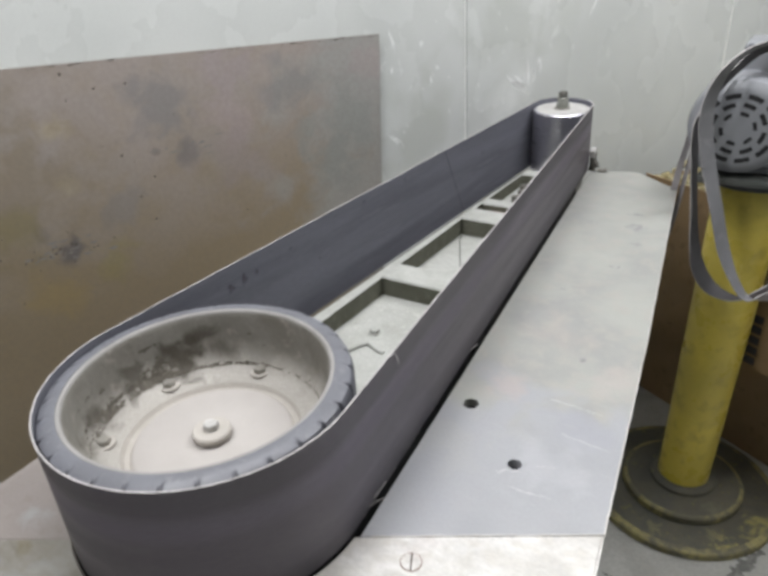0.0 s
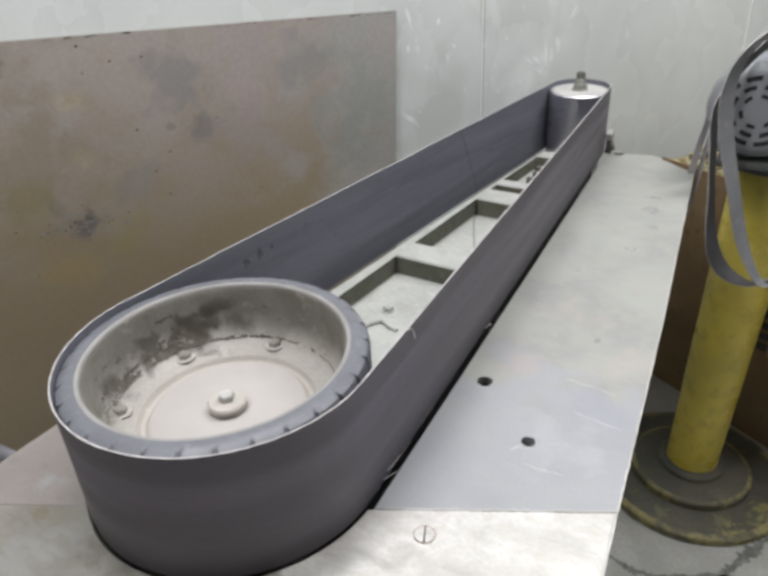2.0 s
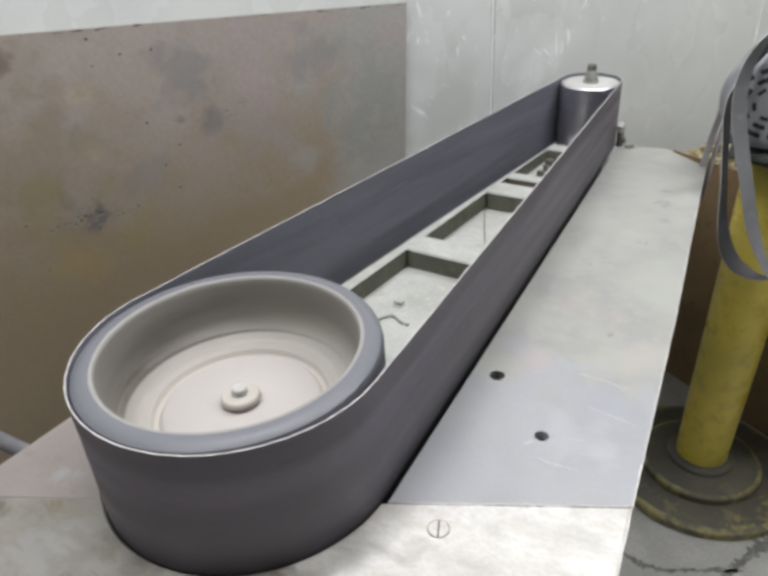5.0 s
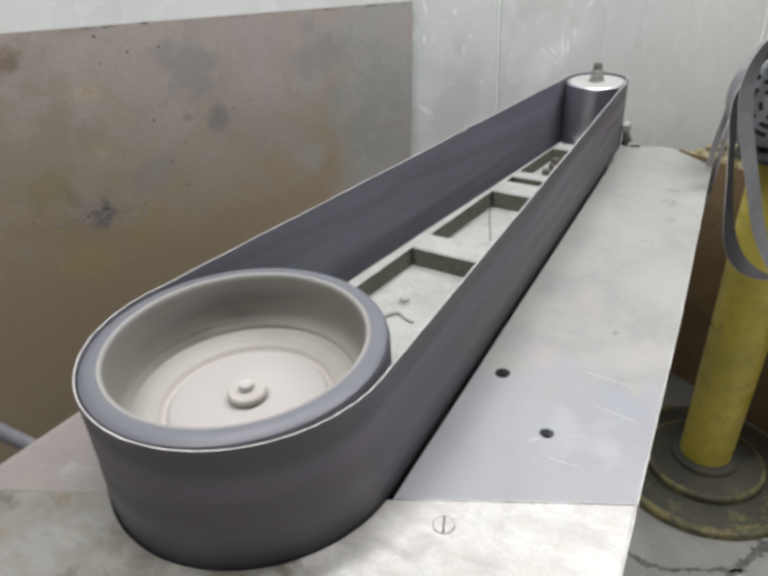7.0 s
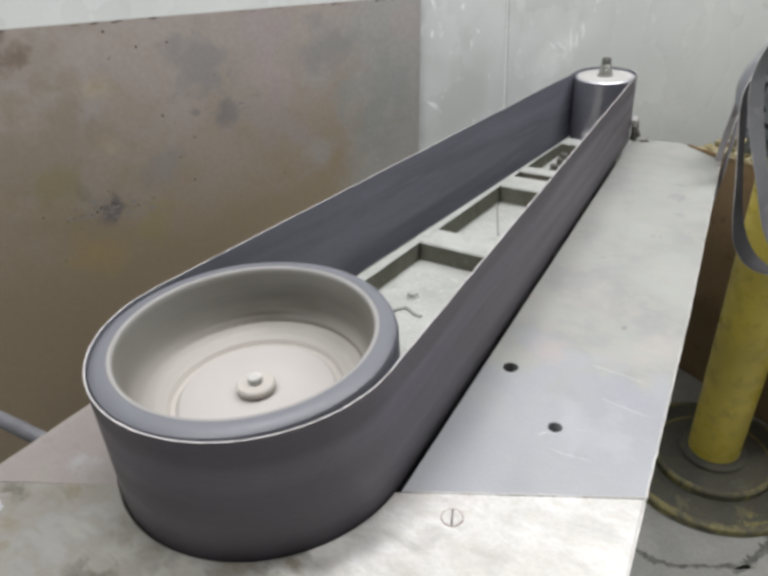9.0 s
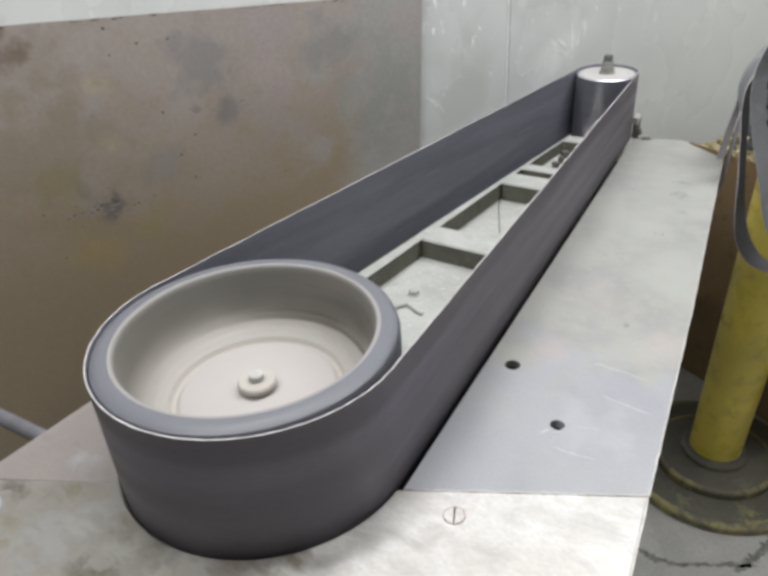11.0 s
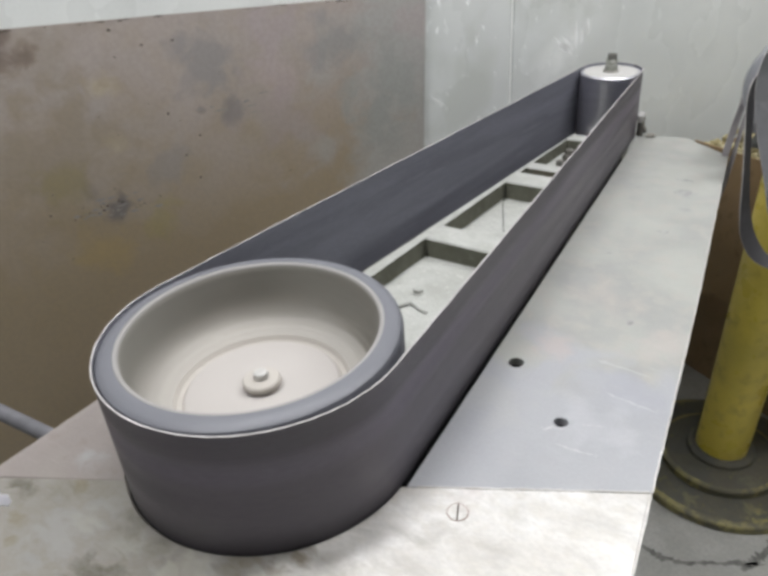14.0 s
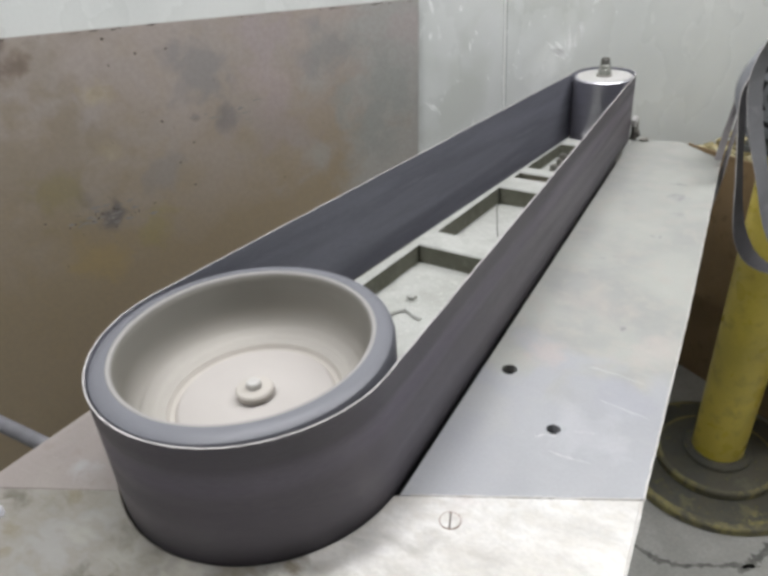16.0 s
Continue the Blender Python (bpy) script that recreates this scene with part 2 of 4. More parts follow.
# patches: grime, plus the wall's back-left shade put into the colour
M_DISHWALL = mat("grimy_shaded_aluminium_wall", (0.238, 0.229, 0.207), 0.6, 0.1, (0.14, 0.126, 0.104), 9, 0.8, (0.33, 0.305, 0.275), 0.2, 400, 0.4, 120, contrast=(0.42, 0.70), zones=((2, 0.118, 0.082, 0.008, (0.45, 0.425, 0.39)),),
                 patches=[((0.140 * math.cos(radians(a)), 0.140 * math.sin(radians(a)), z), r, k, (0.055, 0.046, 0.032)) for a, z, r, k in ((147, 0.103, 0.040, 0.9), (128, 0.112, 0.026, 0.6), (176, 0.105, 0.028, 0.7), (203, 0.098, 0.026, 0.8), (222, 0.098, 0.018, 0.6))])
# casting walls without dust, darkened further by shade put into the colour
M_CASTWALL = mat("olive_shaded_casting_wall", (0.125, 0.125, 0.095), 0.8, 0, (0.09, 0.09, 0.065), 14, 0.8, (0.18, 0.18, 0.145), 0.2, 300, 0.25, 180)
M_FLOORDUST = mat("pale_grinding_dust", (0.435, 0.408, 0.388), 0.85, 0, (0.40, 0.375, 0.355), 18, 0.5, None, 0.06, 500, 0.08, 250)
M_SMEAR = mat("bluish_smear", (0.235, 0.222, 0.215), 0.6, 0, (0.29, 0.27, 0.235), 60, 0.9)
M_SPECK = mat("dark_brown_spatter", (0.075, 0.06, 0.05), 0.7, 0, (0.12, 0.10, 0.085), 90, 0.8)
M_DIRT_SHADE = mat("wheel_dirt_and_shade", (0.105, 0.094, 0.077), 0.85, 0, (0.17, 0.155, 0.13), 60, 0.9, None, 0.3, 500)
M_CAKED = mat("caked_grinding_dust", (0.12, 0.107, 0.088), 0.95, 0, (0.18, 0.16, 0.135), 60, 0.8, None, 0.3, 500, 0.5, 300)
M_BRIGHT = mat("rim_metal", (0.31, 0.30, 0.29), 0.6, 0.1, (0.25, 0.24, 0.23), 20)
M_CAP = mat("dusty_cap_metal", (0.50, 0.49, 0.475), 0.6, 0.0, (0.38, 0.37, 0.355), 40, 0.8)
M_NUT = mat("greenish_nut_steel", (0.24, 0.25, 0.22), 0.45, 0.4, (0.33, 0.33, 0.30), 90, 0.8)
M_STEEL = mat("turned_steel", (0.60, 0.59, 0.64), 0.31, 0.95, (0.50, 0.49, 0.54), 12, 0.35, None, 0.0, 200, 0.01, 200, (1, 1, 6), rough_var=0.04)
steel_bsdf = M_STEEL.node_tree.nodes["Principled BSDF"]
steel_bsdf.inputs["Anisotropic"].default_value = 0.6
steel_tangent = M_STEEL.node_tree.nodes.new("ShaderNodeTangent")
steel_tangent.direction_type, steel_tangent.axis = "RADIAL", "Z"
M_STEEL.node_tree.links.new(steel_tangent.outputs[0], steel_bsdf.inputs["Tangent"])
M_BOLT = mat("dusty_bolt", (0.32, 0.305, 0.275), 0.5, 0.4, (0.20, 0.19, 0.17), 60)
M_DARKBOLT = mat("oily_bolt", (0.13, 0.13, 0.12), 0.5, 0.6, (0.2, 0.18, 0.15), 60)
M_YELLOW = mat("yellow_paint", (0.72, 0.58, 0.10), 0.33, 0, (0.50, 0.41, 0.085), 5, 0.8, (0.40, 0.31, 0.06), 0.08, 200, 0.05, 60, spots=(0.50, 0.78))
M_BASE = mat("worn_dark_paint", (0.105, 0.105, 0.09), 0.7, 0, (0.155, 0.14, 0.10), 12, 0.7, (0.25, 0.22, 0.07), 0.2, 200, 0.15, 120, spots=(0.60, 0.74),
             patches=[((0.158, -0.204, 0.027), 0.045, 0.85, (0.46, 0.41, 0.14)), ((0.235, -0.085, 0.027), 0.06, 0.8, (0.40, 0.36, 0.13)), ((0.11, -0.165, 0.027), 0.03, 0.5, (0.30, 0.27, 0.14)), ((0.10, -0.10, 0.056), 0.035, 0.5, (0.22, 0.21, 0.15)), ((-0.04, -0.21, 0.027), 0.03, 0.45, (0.30, 0.27, 0.14))])
M_BASE_EDGE = mat("chipped_yellow_rim", (0.36, 0.32, 0.14), 0.65, 0, (0.14, 0.13, 0.095), 16, 0.95, (0.12, 0.115, 0.095), contrast=(0.38, 0.60), spots=(0.52, 0.68))
M_MOTOR = mat("motor_grey_paint", (0.225, 0.232, 0.250), 0.45, 0, (0.27, 0.275, 0.29), 10, 0.7, None, 0.05)
M_BLACK = mat("black_recess", (0.015, 0.015, 0.016), 0.8)
M_STRAP = mat("grey_strap_grit", (0.058, 0.056, 0.060), 0.75, 0, (0.085, 0.081, 0.085), 12, 0.7, None, 0.2, 700)
M_STRAPGREY = mat("worn_strap_grit", (0.205, 0.205, 0.217), 0.55, 0, (0.160, 0.159, 0.168), 12, 0.7, (0.25, 0.248, 0.256), 0.2, 700)
M_PALESTRAP = mat("faded_strap", (0.34, 0.32, 0.33), 0.8, 0, (0.27, 0.25, 0.26), 14)
M_STRAPIN = mat("pale_strap_cloth", (0.38, 0.35, 0.35), 0.8, 0, (0.3, 0.27, 0.28), 12)
M_CARD = mat("cardboard", (0.26, 0.175, 0.09), 0.85, 0, (0.20, 0.135, 0.07), 6, 0.7, (0.15, 0.10, 0.05), 0.1, 200)
M_CARDEDGE = mat("cardboard_edge", (0.55, 0.43, 0.27), 0.85)
M_PACK = mat("yellowish_packing", (0.25, 0.21, 0.10), 0.85, 0, (0.46, 0.42, 0.28), 40, 0.8)
M_HOSE = mat("grey_hose", (0.12, 0.12, 0.132), 0.5, 0, (0.22, 0.22, 0.24), 20)
M_RUST = mat("rusty_iron", (0.24, 0.15, 0.11), 0.8, 0, (0.34, 0.26, 0.22), 40)
M_HOUSING = mat("lamp_housing", (0.7, 0.7, 0.68), 0.5)

M_GLOW = mat("glowing_tube", (0.9, 0.9, 0.9), 0.4)
M_GLOW.node_tree.nodes["Principled BSDF"].inputs["Emission Color"].default_value = (0.95, 0.98, 1.0, 1)
M_GLOW.node_tree.nodes["Principled BSDF"].inputs["Emission Strength"].default_value = 4.0


# ---- building helpers ----
def link(name, bm, materials, parent=None, label="", smooth=None, recalc=True):
    """Links a bmesh as one mesh object. materials: one, or a list for the faces' slots. smooth: degrees."""
    if recalc:
        bmesh.ops.recalc_face_normals(bm, faces=bm.faces)
    me = bpy.data.meshes.new(name)
    bm.to_mesh(me)
    bm.free()
    for m in materials if isinstance(materials, (list, tuple)) else [materials]:
        me.materials.append(m)
    if smooth:
        me.shade_smooth()
        me.set_sharp_from_angle(angle=radians(smooth))
    ob = new(name, me)
    if parent:
        ob.parent = parent
    if label:
        tagged(ob, label)
    return ob


def part(name, bm, material, parent, label="", smooth=None):
    return link(name, bm, material, parent, label, smooth)


def thing(name, label, category, m=None, group="", kind=""):
    ob = new(name)
    ob.empty_display_size = 0.05
    if m:
        ob.matrix_world = m
    return tagged(ob, label, category, group, kind)


def box(bm, x0, x1, y0, y1, z0, z1, bevel=0.0, m=None, mi=0):
    v = [bm.verts.new((x, y, z)) for z in (z0, z1) for x, y in ((x0, y0), (x1, y0), (x1, y1), (x0, y1))]
    fs = [bm.faces.new([v[i] for i in q]) for q in ((3, 2, 1, 0), (4, 5, 6, 7), (0, 1, 5, 4), (1, 2, 6, 5), (2, 3, 7, 6), (3, 0, 4, 7))]
    for f in fs:
        f.material_index = mi
    if bevel:
        es = {e for f in fs for e in f.edges}
        r = bmesh.ops.bevel(bm, geom=list(es), offset=bevel, segments=2, affect="EDGES")
        v = list({q for f in r["faces"] for q in f.verts} | {q for q in v if q.is_valid})
    if m:
        bmesh.ops.transform(bm, matrix=m, verts=[q for q in v if q.is_valid])
    return v


def prism(bm, outline, z0, z1, holes=(), bevel=0.0, mi=0):
    """A flat plate: an outline in x and y, with holes, from z0 to z1."""
    tops, bots = [], []
    for z, keep in ((z1, tops), (z0, bots)):
        for ring in (outline, *holes):
            keep.append([bm.verts.new((x, y, z)) for x, y in ring])
    made = []
    for rings, flip in ((tops, False), (bots, True)):
        es = []
        for ring in rings:
            es += [bm.edges.new((ring[i], ring[(i + 1) % len(ring)])) for i in range(len(ring))]
        got = bmesh.ops.triangle_fill(bm, use_beauty=True, use_dissolve=False, edges=es)
        made += [g for g in got["geom"] if isinstance(g, bmesh.types.BMFace)]
    for a, b in zip(tops, bots):
        for i in range(len(a)):
            j = (i + 1) % len(a)
            made.append(bm.faces.new((a[i], a[j], b[j], b[i])))
    for f in made:
        f.material_index = mi
    if bevel:
        es = [e for ring in tops for i in range(len(ring)) for e in [bm.edges.get((ring[i], ring[(i + 1) % len(ring)]))] if e]
        bmesh.ops.bevel(bm, geom=es, offset=bevel, segments=1, affect="EDGES")


def lathe(bm, profile, n=96, closed=False, centre=(0, 0), mi=0, mis=None):
    """Turns a profile of (radius, z) round the z axis."""
    rings = []
    for r, z in profile:
        if r < 1e-6:
            rings.append([bm.verts.new((centre[0], centre[1], z))])
        else:
            rings.append([bm.verts.new((centre[0] + r * math.cos(2 * math.pi * i / n), centre[1] + r * math.sin(2 * math.pi * i / n), z)) for i in range(n)])
    pairs = list(zip(rings, rings[1:])) + ([(rings[-1], rings[0])] if closed else [])
    for k, (a, b) in enumerate(pairs):
        for i in range(n):
            j = (i + 1) % n
            q = [a[i % len(a)], a[j % len(a)], b[j % len(b)], b[i % len(b)]]
            q = list(dict.fromkeys(q))
            if len(q) > 2:
                f = bm.faces.new(q)
                f.material_index = mis[k] if mis else mi


def hexagon(bm, r, z0, z1, m=None, chamfer=0.15):
    """A hexagonal bolt head or nut."""
    c = r * chamfer
    prof = [(0, z0), (r, z0), (r, z1 - c), (r - c, z1), (0, z1)]
    start = len(bm.verts)
    lathe(bm, prof, 6)
    bm.verts.ensure_lookup_table()
    if m:
        bmesh.ops.transform(bm, matrix=m, verts=bm.verts[start:])


def tube(bm, points, r, n=8, caps=True):
    """A round tube along points."""
    pts = [Vector(p) for p in points]
    rings = []
    for i, p in enumerate(pts):
        d = (pts[min(i + 1, len(pts) - 1)] - pts[max(i - 1, 0)]).normalized()
        side = d.cross(Vector((0.13, 0.2, 1))).normalized()
        up = side.cross(d)
        rings.append([bm.verts.new(p + side * (r * math.cos(2 * math.pi * k / n)) + up * (r * math.sin(2 * math.pi * k / n))) for k in range(n)])
    for a, b in zip(rings, rings[1:]):
        for k in range(n):
            bm.faces.new((a[k], a[(k + 1) % n], b[(k + 1) % n], b[k]))
    if caps:
        bm.faces.new(rings[0])
        bm.faces.new(rings[-1])


def smooth_loop(points, n=12):
    """A closed Catmull-Rom curve through points."""
    pts = [Vector(p) for p in points]
    out = []
    for i in range(len(pts)):
        a, b, c, d = (pts[(i + k) % len(pts)] for k in (-1, 0, 1, 2))
        for s in range(n):
            t = s / n
            out.append(0.5 * (2 * b + (c - a) * t + (2 * a - 5 * b + 4 * c - d) * t * t + (3 * b - a - 3 * c + d) * t ** 3))
    return out


# ---- room ----
def build_room():
    fl = bmesh.new()
    box(fl, -3.2, 4.2, -3.4, 0.1, FLOOR_Z - 0.1, FLOOR_Z)
    m = Matrix.Translation(room(0, 0, 0)) @ Matrix(((WU.x, WN.x, 0, 0), (WU.y, WN.y, 0, 0), (0, 0, 1, 0), (0, 0, 0, 1)))
    bmesh.ops.transform(fl, matrix=m, verts=fl.verts)
    floor = tagged(link("floor", fl, M_FLOOR), "dusty grey concrete workshop floor", "floor", kind="structure")
    # a chipped, dirt-filled crack
    rng = random.Random(13)
    cr = bmesh.new()
    ways = [[(0.655, 1.150, 0.010), (0.624, 1.093, 0.020), (0.606, 1.051, 0.018), (0.588, 1.014, 0.015), (0.566, 0.968, 0.012), (0.545, 0.925, 0.008)],
            [(0.300, 0.885, 0.004), (0.331, 0.873, 0.010), (0.369, 0.868, 0.013), (0.415, 0.878, 0.009), (0.479, 0.912, 0.006), (0.541, 0.949, 0.009), (0.599, 0.979, 0.006)]]
    for way in ways:
        left, right = [], []
        for (x0, y0, w0), (x1, y1, w1) in zip(way, way[1:]):
            d = Vector((y1 - y0, x0 - x1)).normalized()
            for k in range(9):
                q = Vector((x0, y0)).lerp(Vector((x1, y1)), k / 9)
                w = w0 + (w1 - w0) * k / 9
                left.append(q + d * w * rng.uniform(0.2, 1.3))
                right.append(q - d * w * rng.uniform(0.2, 1.3))
        for i in range(len(left) - 1):
            cr.faces.new([cr.verts.new((p.x, p.y, FLOOR_Z + 0.001)) for p in (left[i], left[i + 1], right[i + 1], right[i])])
    bmesh.ops.remove_doubles(cr, verts=cr.verts, dist=1e-5)
    part("crack", cr, M_CRACK, floor, "dark chipped crack filled with dirt")
    ce = bmesh.new()
    box(ce, -3.2, 4.2, -3.4, 0.1, CEIL_Z, CEIL_Z + 0.1, m=m)
    tagged(link("ceiling", ce, M_CEIL), "plain white painted workshop ceiling", "ceiling", kind="structure")
    for name, x0, x1, y0, y1 in (("wall_south", -3.2, 4.2, -3.5, -3.4), ("wall_east", 4.2, 4.3, -3.5, 0.1), ("wall_west", -3.3, -3.2, -3.5, 0.1)):
        w = bmesh.new()
        box(w, x0, x1, y0, y1, FLOOR_Z - 0.1, CEIL_Z + 0.1, m=m)
        tagged(link(name, w, M_WALL), "plain pale grey painted workshop wall", "wall", kind="structure")
    # the panelled wall: its core, panels one metre wide and joint strips
    w = bmesh.new()
    box(w, -3.2, 4.2, 0.006, 0.1, FLOOR_Z - 0.1, CEIL_Z + 0.1)
    wall = tagged(link("wall_north", w, M_GROOVE), "pale grey painted metal wall panels with scuffs", "wall", kind="structure")
    wall.matrix_world = m
    seams = [-3.1, -1.6, 0.9025, 1.899, 2.9, 3.9]
    for a, b in zip(seams, seams[1:]):
        p = bmesh.new()
        box(p, a + 0.0018, b - 0.0018, 0.0, 0.006, FLOOR_Z, CEIL_Z, 0.0012)
        part("panel", p, M_WALL, wall)
    for s in seams[2:4]:
        p = bmesh.new()
        box(p, s - 0.0075, s - 0.0025, -0.004, 0.0, FLOOR_Z, CEIL_Z, 0.001)
        part("joint_strip", p, M_STRIP, wall)
    # pale scrapes in the paint
    rng = random.Random(5)
    scr = bmesh.new()

    def scrape(u, z, du, dz, wd):
        d = Vector((du, 0, dz)).normalized()
        s = Vector((-d.z, 0, d.x)) * wd
        a, b = Vector((u, -0.0006, z)), Vector((u + du, -0.0006, z + dz))
        mid = (a + b) / 2
        vs = [scr.verts.new(q) for q in (a, mid + s, b, mid - s)]
        scr.faces.new(vs)
    for u, z, du, dz, wd in ((1.096, 0.256, 0.004, -0.068, 0.0055), (1.116, 0.238, 0.003, -0.046, 0.0050), (1.135, 0.258, 0.003, -0.042, 0.0055), (1.028, 0.228, 0.070, -0.054, 0.0075),
                             (1.050, 0.222, 0.050, -0.042, 0.004), (1.04, 0.212, 0.055, -0.034, 0.004), (0.663, 0.306, 0, -0.018, 0.004), (0.693, 0.295, 0, -0.017, 0.004), (0.717, 0.290, 0, -0.012, 0.003),
                             (0.801, 0.263, 0, -0.025, 0.004), (0.687, 0.381, 0.021, -0.059, 0.0025), (0.671, 0.145, 0.038, -0.038, 0.0022), (1.17, 0.290, 0.031, 0.042, 0.0022),
                             (0.774, 0.342, 0.002, -0.013, 0.004), (0.816, 0.281, 0, -0.011, 0.003), (1.30, 0.33, 0.04, 0.07, 0.002)):
        for _ in range(7):
            k = rng.uniform(0.5, 1.0)
            scrape(u + rng.gauss(0, wd * 0.8) + du * (1 - k) * rng.random(), z + rng.gauss(0, wd * 0.8) + dz * (1 - k) * rng.random(), du * k, dz * k, wd * rng.uniform(0.15, 0.45))
    for _ in range(60):
        u, z = rng.uniform(0.67, 1.3), rng.uniform(-0.1, 0.42)
        a = rng.uniform(0.9, 2.2)
        l = rng.uniform(0.004, 0.02)
        scrape(u, z, l * math.cos(a), l * math.sin(a), rng.uniform(0.0005, 0.0012))
    part("scrapes", scr, M_SCRATCH, wall, "bare pale scrapes in the paint")
    # ceiling lights
    for place, sx, sy, _ in LAMPS:
        t = thing("ceiling_light", "white fluorescent tube fixture hanging below the ceiling", "ceiling light", Matrix.Translation(place) @ pose(0, 0, 0, 0, 0, WALL_TURN), "fluorescent lights")
        b = bmesh.new()
        box(b, -sx / 2 - 0.03, sx / 2 + 0.03, -sy / 2 - 0.02, sy / 2 + 0.02, 0.012, 0.07, 0.008)
        part("housing", b, M_HOUSING, t)
        for k in (-1, 1):
            b = bmesh.new()
            tube(b, [(-sx / 2 + 0.02, k * sy * 0.25, 0.006), (sx / 2 - 0.02, k * sy * 0.25, 0.006)], 0.005, 10)
            part("fluorescent_tube", b, M_GLOW, t)
        for sgn in (-1, 1):
            b = bmesh.new()
            h = CEIL_Z - place.z
            tube(b, [(sgn * sx * 0.4, 0, 0.06), (sgn * sx * 0.4, 0, max(h, 0.07))], 0.006)
            part("hanger", b, M_HOUSING, t)


def build_sheet():
    """The stained steel sheet that leans flat on the wall."""
    t = thing("steel_sheet", "stained brown steel sheet leaning on the wall", "metal sheet")
    b = bmesh.new()
    pts = [(-1.6, FLOOR_Z), (0.590, FLOOR_Z), (0.6585, 0.372), (-0.12, 0.407), (-1.6, 0.47)]
    fr = [b.verts.new(room(u, 0.012, z)) for u, z in pts]
    bk = [b.verts.new(room(u, 0.008, z)) for u, z in pts]
    b.faces.new(fr)
    b.faces.new(bk[::-1])
    for i in range(5):
        f = b.faces.new((fr[i], bk[i], bk[(i + 1) % 5], fr[(i + 1) % 5]))
        f.material_index = 1
    part("sheet", b, [M_SHEET, M_SHEET_EDGE], t)
    rng = random.Random(11)
    b = bmesh.new()
    big = [(0.107, 0.352), (0.051, 0.352), (0.0, 0.385), (0.07, 0.22), (0.106, 0.08), (0.088, 0.132), (0.122, 0.166), (-0.001, 0.338), (0.30, 0.05)]
    for k in range(60):
        u, z = rng.uniform(-0.35, 0.62), rng.uniform(-0.3, 0.38)
        r = rng.uniform(0.0006, 0.0018)
        if k < len(big):
            (u, z), r = big[k], rng.uniform(0.0022, 0.0036)
        elif k % 3:
            u, z = rng.gauss(-0.075, 0.045), rng.gauss(0.062, 0.014)
            r = rng.uniform(0.0006, 0.0030)
        n = rng.choice((5, 6, 7))
        b.faces.new([b.verts.new(room(u + r * rng.uniform(0.6, 1.3) * math.cos(2 * math.pi * k / n), 0.0126, z + r * rng.uniform(0.5, 1.0) * math.sin(2 * math.pi * k / n))) for k in range(n)])
    smear = bmesh.new()
    for k in range(34):
        u, z = (rng.gauss(-0.075, 0.04), rng.gauss(0.062, 0.010)) if k < 22 else (rng.gauss(0.20, 0.03), rng.gauss(0.215, 0.012))
        w, h = rng.uniform(0.004, 0.014), rng.uniform(0.0012, 0.004)
        n = 11
        smear.faces.new([smear.verts.new(room(u + w * rng.uniform(0.4, 1.2) * math.cos(2 * math.pi * i / n), 0.0123, z + h * rng.uniform(0.4, 1.2) * math.sin(2 * math.pi * i / n))) for i in range(n)])
    tagged(part("smear", smear, M_SMEAR, t, "bluish dark smears"), kind="stuff")
    for _ in range(26):
        u = rng.uniform(-0.3, 0.65)
        z = 0.407 - 0.045 * (u + 0.12) - rng.uniform(0.0005, 0.004)
        w, h = rng.uniform(0.002, 0.012), rng.uniform(0.0004, 0.0014)
        b.faces.new([b.verts.new(room(u + w * x * rng.uniform(0.6, 1.2), 0.0126, z + h * y)) for x, y in ((-1, 0), (-0.4, 0.9), (0.5, 0.8), (1, 0.1), (0.4, -0.9), (-0.5, -0.8))])
    tagged(part("specks", b, M_SPECK, t, "small black spatter specks"), kind="stuff")


# ---- table ----
JOINT_A, JOINT_D = Vector((0.191, 0.009)), Vector((0.225, 0.121)).normalized()


def joint_at(x):
    return JOINT_A.y + (x - JOINT_A.x) * JOINT_D.y / JOINT_D.x


def joint_circle(r):
    """Where the joint between the plates meets a circle round the wheel: right and left angle."""
    b = JOINT_A.dot(JOINT_D)
    root = math.sqrt(b * b - JOINT_A.length_squared + r * r)
    return [math.atan2(*(JOINT_A + JOINT_D * k).yx) for k in (-b + root, -b - root)]


def arc(r, a, b, n=40, c=(0, 0)):
    return [(c[0] + r * math.cos(a + (b - a) * i / n), c[1] + r * math.sin(a + (b - a) * i / n)) for i in range(n + 1)]


def right_edge(y):
    return 0.4305 - 0.1125 * y


LEAN = math.asin((WHEEL_R - IDLER_R) / AXLES)     # turn of the belt's straight runs


